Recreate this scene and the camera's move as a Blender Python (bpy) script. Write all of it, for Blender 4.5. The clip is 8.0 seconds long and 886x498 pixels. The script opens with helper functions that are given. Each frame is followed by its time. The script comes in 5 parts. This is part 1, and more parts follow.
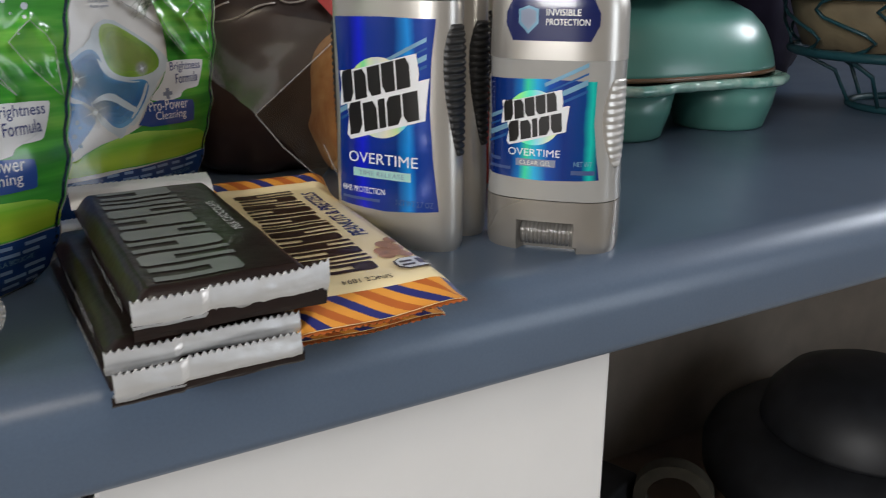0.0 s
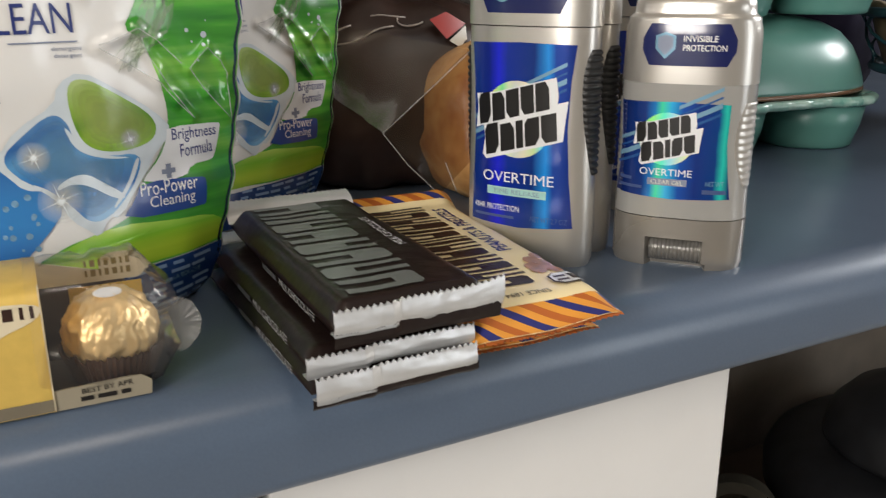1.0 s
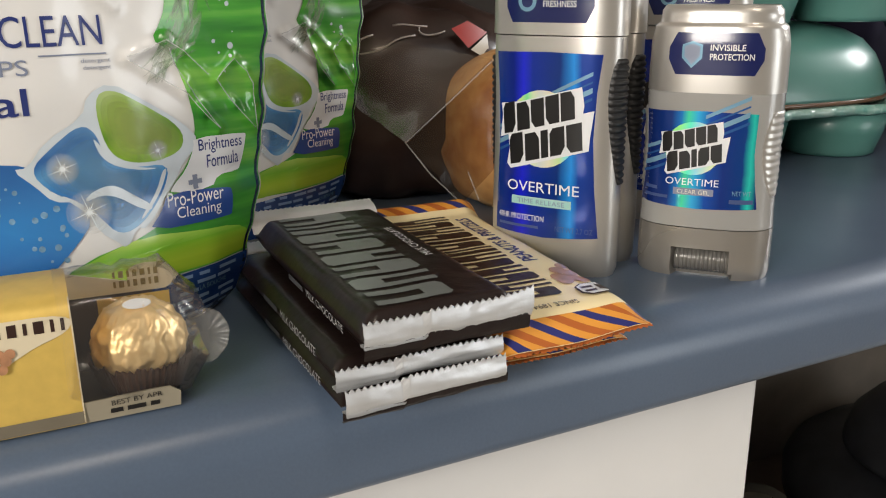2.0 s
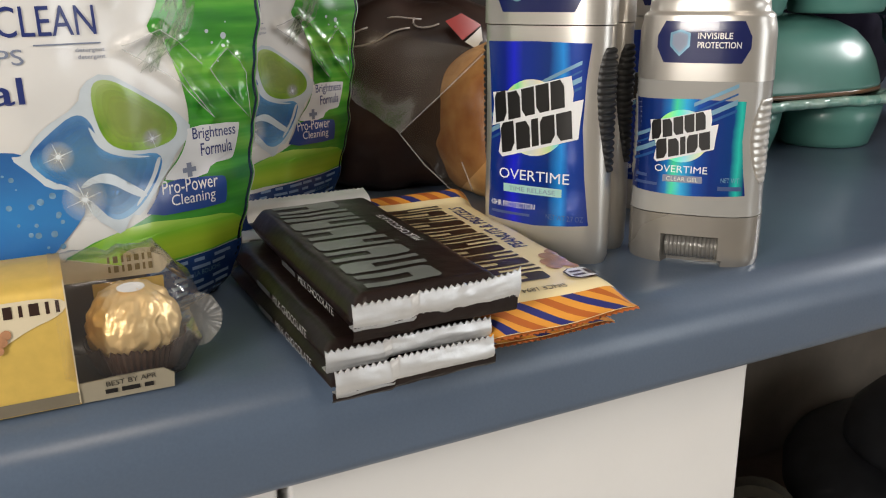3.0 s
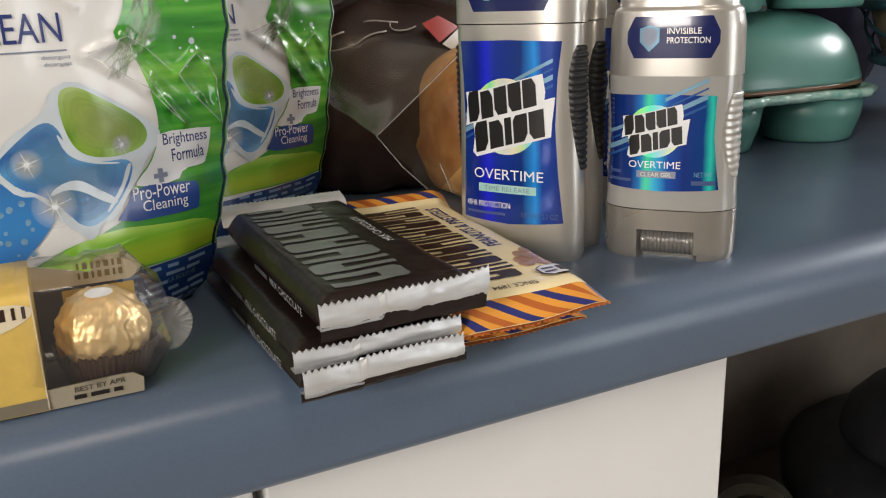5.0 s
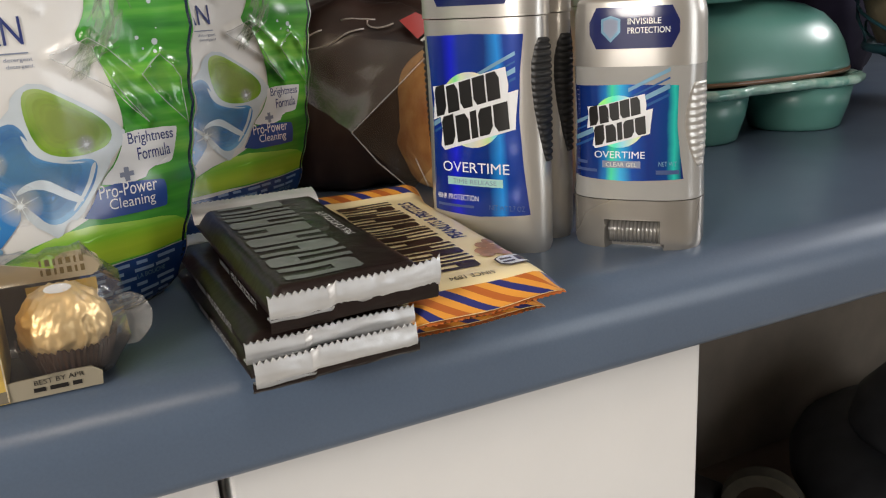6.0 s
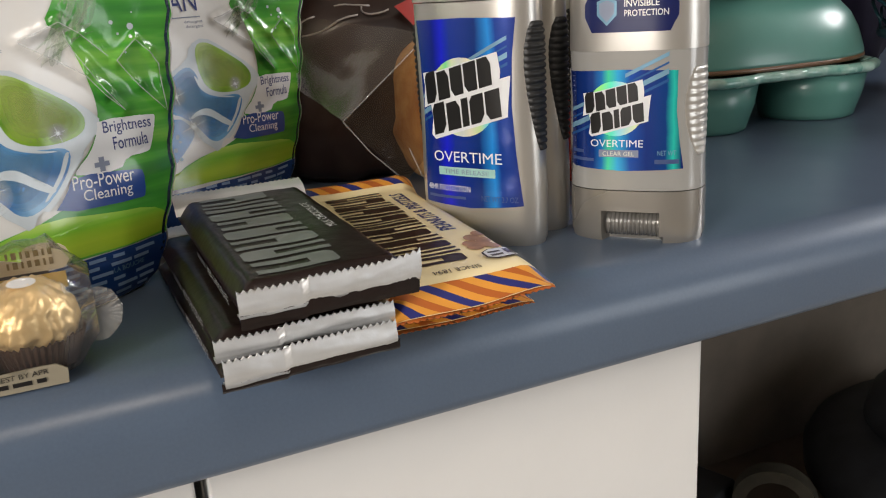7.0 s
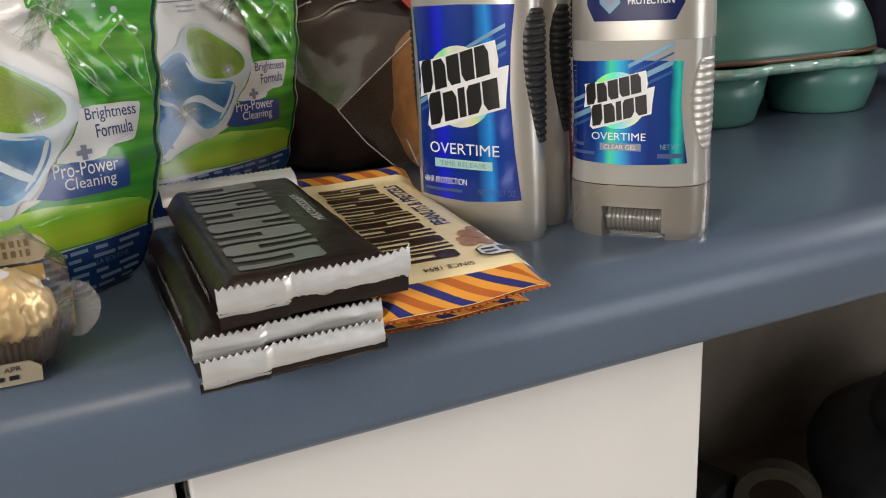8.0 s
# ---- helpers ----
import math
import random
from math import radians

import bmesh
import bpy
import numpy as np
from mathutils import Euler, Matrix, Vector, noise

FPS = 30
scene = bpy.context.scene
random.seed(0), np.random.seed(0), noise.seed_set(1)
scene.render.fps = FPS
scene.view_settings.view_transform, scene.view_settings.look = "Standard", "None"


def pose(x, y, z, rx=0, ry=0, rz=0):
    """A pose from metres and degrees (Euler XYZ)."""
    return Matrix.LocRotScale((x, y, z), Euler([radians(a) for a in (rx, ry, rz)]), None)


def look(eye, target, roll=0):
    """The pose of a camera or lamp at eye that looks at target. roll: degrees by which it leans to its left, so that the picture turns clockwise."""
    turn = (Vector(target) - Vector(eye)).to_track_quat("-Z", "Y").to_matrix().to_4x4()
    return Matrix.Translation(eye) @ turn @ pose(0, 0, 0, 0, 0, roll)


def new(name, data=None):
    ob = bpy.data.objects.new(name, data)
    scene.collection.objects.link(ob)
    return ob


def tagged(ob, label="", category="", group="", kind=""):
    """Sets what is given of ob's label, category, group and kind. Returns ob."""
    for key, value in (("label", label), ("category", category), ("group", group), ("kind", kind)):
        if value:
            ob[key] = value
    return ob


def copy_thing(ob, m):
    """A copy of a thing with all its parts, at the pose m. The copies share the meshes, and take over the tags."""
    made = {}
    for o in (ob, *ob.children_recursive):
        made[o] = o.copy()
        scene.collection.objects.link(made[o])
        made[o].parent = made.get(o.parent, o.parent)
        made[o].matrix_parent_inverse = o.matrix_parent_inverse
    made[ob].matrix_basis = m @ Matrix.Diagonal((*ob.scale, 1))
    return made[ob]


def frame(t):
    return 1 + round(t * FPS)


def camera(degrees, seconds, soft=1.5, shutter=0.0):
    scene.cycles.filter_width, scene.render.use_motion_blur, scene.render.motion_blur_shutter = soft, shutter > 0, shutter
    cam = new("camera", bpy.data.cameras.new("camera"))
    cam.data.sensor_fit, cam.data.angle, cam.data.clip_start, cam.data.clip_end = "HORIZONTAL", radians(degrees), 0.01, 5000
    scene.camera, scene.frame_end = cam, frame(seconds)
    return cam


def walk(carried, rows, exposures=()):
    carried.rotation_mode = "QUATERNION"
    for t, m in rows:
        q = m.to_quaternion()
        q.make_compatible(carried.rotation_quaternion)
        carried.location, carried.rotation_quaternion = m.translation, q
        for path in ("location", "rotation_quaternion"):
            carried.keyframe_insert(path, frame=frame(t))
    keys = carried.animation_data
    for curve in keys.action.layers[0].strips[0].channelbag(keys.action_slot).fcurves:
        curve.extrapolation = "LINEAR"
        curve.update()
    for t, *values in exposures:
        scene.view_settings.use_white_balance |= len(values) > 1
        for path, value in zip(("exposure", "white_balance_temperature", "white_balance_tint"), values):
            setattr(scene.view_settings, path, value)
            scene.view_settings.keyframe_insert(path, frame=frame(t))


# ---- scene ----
cam = camera(54.6, 8.0, soft=1.1, shutter=0.4)
METRES, EYE, TILT, LEAN, TURN = 0.144, 1.015, -18.3, 0.0, -29.7
ROWS = [
    (0.0, 0.0, 0.0, 0.0, -0.0, 0.0, 0.0),
    (0.5, -0.1183, -0.0608, -0.0441, 1.21, 0.28, -0.45),
    (1.0, -0.3002, -0.1166, 0.0066, 2.17, 0.79, -0.55),
    (1.5, -0.3413, -0.1028, 0.0257, 2.86, 1.26, -0.7),
    (3.0, -0.2993, -0.1393, -0.018, 3.28, 1.16, -0.32),
    (3.5, -0.2825, -0.1441, -0.0215, 3.39, 1.34, -0.04),
    (4.0, -0.2759, -0.1313, -0.0226, 3.26, 1.38, 0.39),
    (4.5, -0.2711, -0.1303, -0.0285, 3.05, 1.47, 0.71),
    (6.0, -0.0765, -0.1536, -0.0574, 4.54, 1.51, 1.89),
    (6.5, -0.0228, -0.1407, -0.069, 5.3, 1.32, 1.99),
    (7.0, -0.0098, -0.0529, -0.056, 5.57, 1.03, 1.87),
    (7.5, 0.0098, 0.0128, -0.0479, 5.67, 0.52, 1.58),
    (8.0, 0.016, 0.0273, -0.0369, 5.97, 0.24, 1.18),
]
# the clip's camera warms its white balance in the first second
EXPOSURES = [(0.0, -0.36, 6080, 10), (0.5, -0.3, 6280, 11), (1.0, -0.22, 6500, 10), (1.5, -0.2, 6560, 10), (3.0, -0.2, 6580, 10), (6.0, -0.22, 6560, 11), (8.0, -0.22, 6540, 11)]
walk(cam, [(t, pose(0, 0, EYE, TILT, LEAN, TURN) @ pose(METRES * x, METRES * y, METRES * z, 90 + pitch, roll, yaw)) for t, x, y, z, yaw, pitch, roll in ROWS], EXPOSURES)

# ---- world and light ----
world = bpy.data.worlds.new("world")
scene.world = world
world.use_nodes = True
wbg = world.node_tree.nodes["Background"]
sky = world.node_tree.nodes.new("ShaderNodeTexSky")
sky.sky_type, sky.sun_disc = "NISHITA", False
sky.sun_elevation, sky.sun_rotation = radians(40), radians(200)
world.node_tree.links.new(sky.outputs[0], wbg.inputs[0])
wbg.inputs[1].default_value = 0.1


def area_lamp(name, m, sx, sy, watts, colour):
    data = bpy.data.lights.new(name, "AREA")
    data.shape, data.size, data.size_y, data.energy, data.color = "RECTANGLE", sx, sy, watts, colour
    ob = new(name, data)
    ob.matrix_world = m
    return ob


# window light from west and east; south and overhead lamps are added fill, no source seen
area_lamp("window_light_west", look((-1.85, -0.95, 1.6), (0.1, 0.3, 0.9)), 0.8, 0.9, 72, (1.0, 0.95, 0.885))
area_lamp("window_light_east", look((2.4, 0.05, 1.75), (0.4, 0.35, 0.9)), 0.6, 0.7, 36, (0.97, 0.98, 1.0))
area_lamp("fill_light_south", look((1.85, -2.05, 1.1), (0.5, 0.3, 0.75)), 0.9, 1.3, 18, (0.93, 0.97, 1.0))
area_lamp("fill_light_overhead", look((0.0, -0.75, 2.34), (0.0, -0.2, 0.9)), 0.3, 0.3, 5, (1.0, 0.88, 0.74))


# ---- materials ----
def mat(name, colour, rough=0.5, metal=0.0, var=0.08, scale=60.0, bump=0.0, bscale=200.0, coat=0.0, alpha=1.0, spec=0.5, second=None, patch=8.0, aniso=0.0, hue=None):
    """A surface with a fine grain and broad patches of a second tone, fine relief and an uneven gloss."""
    m = bpy.data.materials.new(name)
    m.use_nodes = True
    nt = m.node_tree
    b = nt.nodes["Principled BSDF"]
    tc = nt.nodes.new("ShaderNodeTexCoord")
    n1 = nt.nodes.new("ShaderNodeTexNoise")
    n1.inputs["Scale"].default_value, n1.inputs["Detail"].default_value = scale, 5
    n2 = nt.nodes.new("ShaderNodeTexNoise")
    n2.inputs["Scale"].default_value, n2.inputs["Detail"].default_value = patch, 3
    for n in (n1, n2):
        nt.links.new(tc.outputs["Object"], n.inputs["Vector"])
    add = nt.nodes.new("ShaderNodeMath")
    add.operation = "ADD"
    nt.links.new(n1.outputs["Fac"], add.inputs[0])
    nt.links.new(n2.outputs["Fac"], add.inputs[1])
    ramp = nt.nodes.new("ShaderNodeMapRange")
    ramp.inputs["From Min"].default_value, ramp.inputs["From Max"].default_value = 0.7, 1.3
    nt.links.new(add.outputs[0], ramp.inputs["Value"])
    mix = nt.nodes.new("ShaderNodeMix")
    mix.data_type = "RGBA"
    c2 = second or tuple(max(0.0, c * (1 - 2.2 * var)) for c in colour)
    mix.inputs["A"].default_value, mix.inputs["B"].default_value = (*colour, 1), (*c2, 1)
    nt.links.new(ramp.outputs[0], mix.inputs["Factor"])
    nt.links.new(mix.outputs["Result"], b.inputs["Base Color"])
    rr = nt.nodes.new("ShaderNodeMapRange")
    rr.inputs["To Min"].default_value, rr.inputs["To Max"].default_value = max(0.02, rough * 0.8), min(1, rough * 1.25)
    nt.links.new(n2.outputs["Fac"], rr.inputs["Value"])
    nt.links.new(rr.outputs[0], b.inputs["Roughness"])
    b.inputs["Metallic"].default_value = metal
    b.inputs["Coat Weight"].default_value = coat
    b.inputs["Coat Roughness"].default_value = 0.08
    b.inputs["Specular IOR Level"].default_value = spec
    b.inputs["Anisotropic"].default_value = aniso
    b.inputs["Alpha"].default_value = alpha
    if bump:
        n3 = nt.nodes.new("ShaderNodeTexNoise")
        n3.inputs["Scale"].default_value, n3.inputs["Detail"].default_value = bscale, 4
        nt.links.new(tc.outputs["Object"], n3.inputs["Vector"])
        bp = nt.nodes.new("ShaderNodeBump")
        bp.inputs["Strength"].default_value, bp.inputs["Distance"].default_value = bump, 0.001
        nt.links.new(n3.outputs["Fac"], bp.inputs["Height"])
        nt.links.new(bp.outputs[0], b.inputs["Normal"])
    return m


def ramp_mat(name, axis, lo, hi, stops, rough=0.25, metal=0.0, coat=0.3, warp=0.0, wscale=40.0, stretch=(1, 1, 1)):
    """Printed colour or painted-in foil sheen that runs along one axis of the thing, from lo to hi metres, through the
    given stops.
    """
    m = mat(name, (0.5, 0.5, 0.5), rough, metal, coat=coat)
    nt = m.node_tree
    b = nt.nodes["Principled BSDF"]
    tc = nt.nodes.new("ShaderNodeTexCoord")
    sep = nt.nodes.new("ShaderNodeSeparateXYZ")
    nt.links.new(tc.outputs["Object"], sep.inputs[0])
    mp = nt.nodes.new("ShaderNodeMapping")
    mp.inputs["Scale"].default_value = stretch
    nt.links.new(tc.outputs["Object"], mp.inputs["Vector"])
    nz = nt.nodes.new("ShaderNodeTexNoise")
    nz.inputs["Scale"].default_value, nz.inputs["Detail"].default_value = wscale, 4
    nt.links.new(mp.outputs[0], nz.inputs["Vector"])
    mr = nt.nodes.new("ShaderNodeMapRange")
    mr.inputs["From Min"].default_value, mr.inputs["From Max"].default_value = lo, hi
    nt.links.new(sep.outputs[axis], mr.inputs["Value"])
    ad = nt.nodes.new("ShaderNodeMath")
    ad.operation = "MULTIPLY_ADD"
    ad.inputs[1].default_value = warp
    nt.links.new(nz.outputs["Fac"], ad.inputs[0])
    nt.links.new(mr.outputs[0], ad.inputs[2])
    sub = nt.nodes.new("ShaderNodeMath")
    sub.operation = "SUBTRACT"
    sub.inputs[1].default_value = warp * 0.5
    nt.links.new(ad.outputs[0], sub.inputs[0])
    cr = nt.nodes.new("ShaderNodeValToRGB")
    while len(cr.color_ramp.elements) < len(stops):
        cr.color_ramp.elements.new(0.5)
    for e, (p, c) in zip(cr.color_ramp.elements, stops):
        e.position, e.color = p, (*c, 1)
    nt.links.new(sub.outputs[0], cr.inputs["Fac"])
    nt.links.new(cr.outputs["Color"], b.inputs["Base Color"])
    return m


def film_mat(name, tint=(0.95, 0.95, 0.95), gloss=0.22, rough=0.08, milky=0.05, sheen=0.9):
    """Thin clear plastic film: mostly see-through, with a glossy sheen and a little haze of its own."""
    m = bpy.data.materials.new(name)
    m.use_nodes = True
    nt = m.node_tree
    out = nt.nodes["Material Output"]
    b = nt.nodes["Principled BSDF"]
    b.inputs["Base Color"].default_value = (*tint, 1)
    b.inputs["Roughness"].default_value = 0.5
    tr = nt.nodes.new("ShaderNodeBsdfTransparent")
    tr.inputs["Color"].default_value = (*tint, 1)
    gl = nt.nodes.new("ShaderNodeBsdfGlossy")
    gl.inputs["Roughness"].default_value = rough
    fr = nt.nodes.new("ShaderNodeFresnel")
    fr.inputs["IOR"].default_value = 1.5
    tc = nt.nodes.new("ShaderNodeTexCoord")
    nz = nt.nodes.new("ShaderNodeTexNoise")
    nz.inputs["Scale"].default_value, nz.inputs["Detail"].default_value = 70, 5
    nt.links.new(tc.outputs["Object"], nz.inputs["Vector"])
    bp = nt.nodes.new("ShaderNodeBump")
    bp.inputs["Strength"].default_value, bp.inputs["Distance"].default_value = 0.35, 0.001
    nt.links.new(nz.outputs["Fac"], bp.inputs["Height"])
    nt.links.new(bp.outputs[0], gl.inputs["Normal"])
    nt.links.new(bp.outputs[0], fr.inputs["Normal"])
    m1 = nt.nodes.new("ShaderNodeMixShader")
    m1.inputs[0].default_value = milky
    nt.links.new(tr.outputs[0], m1.inputs[1])
    nt.links.new(b.outputs[0], m1.inputs[2])
    sc = nt.nodes.new("ShaderNodeMath")
    sc.operation = "MULTIPLY_ADD"
    sc.inputs[1].default_value, sc.inputs[2].default_value = sheen, gloss * 0.25
    nt.links.new(fr.outputs[0], sc.inputs[0])
    m2 = nt.nodes.new("ShaderNodeMixShader")
    nt.links.new(sc.outputs[0], m2.inputs[0])
    nt.links.new(m1.outputs[0], m2.inputs[1])
    nt.links.new(gl.outputs[0], m2.inputs[2])
    nt.links.new(m2.outputs[0], out.inputs["Surface"])
    return m


LAMINATE = mat("blue_grey_laminate", (0.09, 0.125, 0.183), 0.3, spec=0.5, var=0.07, scale=900, second=(0.079, 0.11, 0.163), patch=14, bump=0.05, bscale=700)
WHITE_PAINT = mat("white_melamine", (0.75, 0.745, 0.735), 0.45, var=0.02, scale=30, bump=0.04, bscale=300)
GAP_DARK = mat("dark_gap", (0.02, 0.015, 0.012), 0.8)
WALL_PAINT = mat("brown_grey_wall", (0.22, 0.185, 0.15), 0.85, var=0.1, scale=25, patch=3, bump=0.2, bscale=150)
# darker copy of the wall tone, with the shade above the counter in it
WALL_SHADED = mat("dark_shaded_wall", (0.055, 0.043, 0.035), 0.7, var=0.15, scale=25, patch=3, bump=0.2)
# tone of the unseen walls and ceiling, set for the level of bounce light
ROOM_PAINT = mat("tan_room_paint", (0.36, 0.33, 0.29), 0.8, var=0.04, scale=20, patch=2, bump=0.1)
# pale tone chosen so the unseen floor reflects light upwards
FLOOR_WOOD = mat("pale_floor", (0.5, 0.45, 0.38), 0.5, var=0.2, scale=12, patch=3)
CUPBOARD = mat("brown_shelf_wood", (0.24, 0.18, 0.13), 0.5, var=0.2, scale=15)
SILVER = mat("silver_plastic", (0.57, 0.548, 0.51), 0.31, metal=0.74, var=0.03, scale=40, bump=0.03, bscale=1500)
SILVER_DARK = mat("smoked_silver_plastic", (0.36, 0.335, 0.3), 0.27, metal=0.62, var=0.04, scale=40, coat=0.3)
GEL = mat("translucent_grey_gel", (0.34, 0.335, 0.32), 0.22, metal=0.15, var=0.05, scale=50, coat=0.5)
CLEAR_KNOB = mat("clear_ribbed_plastic", (0.2, 0.19, 0.175), 0.1, metal=0.25, coat=0.9)
RUBBER = mat("black_rubber", (0.012, 0.012, 0.013), 0.45, var=0.2, scale=300)
# the bright bands are the foil's reflections, painted into the label colour
LABEL_BLUE = ramp_mat("blue_foil_painted_sheen", 0, -0.026, 0.026, [(0.0, (0.006, 0.04, 0.22)), (0.2, (0.006, 0.02, 0.26)), (0.3, (0.012, 0.016, 0.75)), (0.38, (0.006, 0.03, 0.34)), (0.62, (0.005, 0.035, 0.22)), (0.74, (0.02, 0.3, 0.85)), (0.8, (0.006, 0.05, 0.34)), (1.0, (0.004, 0.02, 0.2))], 0.22, 0.3, 0.5, warp=0.06, wscale=60)
LABEL_GEL = ramp_mat("cyan_foil_painted_sheen", 0, -0.024, 0.024, [(0.0, (0.005, 0.02, 0.14)), (0.18, (0.006, 0.04, 0.24)), (0.26, (0.01, 0.2, 0.6)), (0.32, (0.06, 0.75, 0.4)), (0.4, (0.03, 0.45, 0.85)), (0.5, (0.008, 0.08, 0.42)), (0.64, (0.005, 0.03, 0.22)), (0.8, (0.005, 0.05, 0.24)), (0.86, (0.02, 0.6, 0.5)), (0.92, (0.004, 0.02, 0.16))], 0.22, 0.3, 0.5, warp=0.06, wscale=60)
BADGE_BLUE = mat("navy_badge", (0.006, 0.012, 0.085), 0.25, coat=0.4, var=0.05)
# the discs' rainbow shimmer is likewise fixed in the colour stops
HOLO = ramp_mat("rainbow_foil_disc", 0, -0.014, 0.012, [(0.0, (0.75, 0.8, 0.25)), (0.2, (0.2, 0.75, 0.3)), (0.32, (0.65, 0.75, 0.5)), (0.45, (0.62, 0.66, 0.62)), (0.62, (0.75, 0.72, 0.55)), (0.8, (0.55, 0.75, 0.35)), (0.92, (0.2, 0.7, 0.75))], 0.3, 0.2, 0.3)
HOLO_GEL = ramp_mat("cyan_rainbow_disc", 0, -0.012, 0.01, [(0.0, (0.3, 0.9, 0.25)), (0.2, (0.1, 0.85, 0.6)), (0.35, (0.3, 0.7, 0.8)), (0.55, (0.6, 0.75, 0.6)), (0.75, (0.7, 0.8, 0.35)), (0.9, (0.25, 0.75, 0.7))], 0.3, 0.2, 0.3)
STREAK = mat("pale_blue_streak", (0.22, 0.42, 0.58), 0.25, metal=0.3, var=0.1)
STREAK_DIM = mat("mid_blue_streak", (0.03, 0.12, 0.36), 0.25, metal=0.3, var=0.1)
INK_BLACK = mat("black_ink", (0.008, 0.007, 0.007), 0.35)
INK_CREAM = mat("cream_ink", (0.72, 0.7, 0.62), 0.35)
INK_WHITE = mat("white_ink", (0.75, 0.76, 0.78), 0.35)
INK_DIM = mat("dim_silver_ink", (0.34, 0.34, 0.34), 0.4)
INK_GREY = mat("grey_ink", (0.2, 0.23, 0.32), 0.4)
INK_FAINT = mat("faint_grey_ink", (0.075, 0.075, 0.08), 0.4)
INK_DARK_BLUE = mat("faded_blue_ink", (0.05, 0.08, 0.2), 0.35)
MINT = mat("mint_panel", (0.35, 0.6, 0.55), 0.3)


# ---- building helpers ----
def part(name, bm, material, parent=None, label="", smooth=True, angle=None):
    """Links a bmesh as one mesh object under a thing or a part."""
    me = bpy.data.meshes.new(name)
    bmesh.ops.recalc_face_normals(bm, faces=bm.faces) if bm.faces else None
    bm.to_mesh(me)
    bm.free()
    me.materials.append(material)
    if smooth:
        me.polygons.foreach_set("use_smooth", [True] * len(me.polygons))
        if angle:
            me.set_sharp_from_angle(angle=radians(angle))
    ob = new(name, me)
    if parent:
        ob.parent = parent
    if label:
        tagged(ob, label)
    return ob


def thing(name, m, label, category, group="", kind=""):
    ob = new(name)
    ob.empty_display_size = 0.02
    ob.matrix_world = m
    return tagged(ob, label, category, group, kind)


def loft(rings, closed=True, caps=True, bm=None):
    """Skins a row of rings of points."""
    bm = bm or bmesh.new()
    vs = [[bm.verts.new(p) for p in r] for r in rings]
    n = len(rings[0])
    for a, b in zip(vs, vs[1:]):
        for i in range(n if closed else n - 1):
            bm.faces.new((a[i], a[(i + 1) % n], b[(i + 1) % n], b[i]))
    if caps and closed:
        bm.faces.new(vs[0][::-1])
        bm.faces.new(vs[-1])
    return bm


def oval(a, b, z, p=2.6, q=2.2, n=48, cx=0.0, cy=0.0):
    pts = []
    for i in range(n):
        t = 2 * math.pi * i / n
        c, s = math.cos(t), math.sin(t)
        pts.append((cx + a * math.copysign(abs(c) ** (2 / p), c), cy + b * math.copysign(abs(s) ** (2 / q), s), z))
    return pts


def box(sx, sy, sz, bevel=0.0, seg=2, at=(0, 0, 0), bm=None):
    """A box standing on z = at.z, centred in x and y, with rounded edges."""
    own = bmesh.new()
    bmesh.ops.create_cube(own, size=1.0)
    for v in own.verts:
        v.co = Vector((v.co.x * sx, v.co.y * sy, (v.co.z + 0.5) * sz))
    if bevel:
        bmesh.ops.bevel(own, geom=own.edges[:], offset=bevel, segments=seg, affect="EDGES", profile=0.5)
    for v in own.verts:
        v.co += Vector(at)
    return own


def tube(points, r, n=8, closed=False, bm=None):
    """A round rod along a row of points."""
    bm = bm or bmesh.new()
    pts = [Vector(p) for p in points]
    rings = []
    for i, p in enumerate(pts):
        a = pts[i - 1] if (i or closed) else p
        b = pts[(i + 1) % len(pts)] if (i < len(pts) - 1 or closed) else p
        d = (b - a).normalized()
        s = d.cross(Vector((0, 0, 1)))
        s = s.normalized() if s.length > 1e-4 else Vector((1, 0, 0))
        u = s.cross(d)
        rings.append([p + r * (math.cos(2 * math.pi * k / n) * s + math.sin(2 * math.pi * k / n) * u) for k in range(n)])
    if closed:
        rings.append(rings[0])
    return loft(rings, caps=not closed, bm=bm)


def flat_poly(loops, res):
    """Flat outlines filled and cut fine, so that they can follow a curved surface."""
    bm = bmesh.new()
    for loop in loops:
        bm.faces.new([bm.verts.new((u, v, 0)) for u, v in loop]).normal_update()
    bmesh.ops.triangulate(bm, faces=bm.faces[:], ngon_method="EAR_CLIP")
    for _ in range(6):
        long = [e for e in bm.edges if e.calc_length() > res]
        if not long:
            break
        bmesh.ops.subdivide_edges(bm, edges=long, cuts=1)
        bmesh.ops.triangulate(bm, faces=[f for f in bm.faces if len(f.verts) > 3])
    return bm


def decal(name, loops, surf, lift, material, parent, res=0.004, label=""):
    """Print on a surface: surf(u, v, lift) gives its place."""
    bm = flat_poly(loops, res)
    for v in bm.verts:
        v.co = Vector(surf(v.co.x, v.co.y, lift))
    return part(name, bm, material, parent, label)


TEXTS = {}


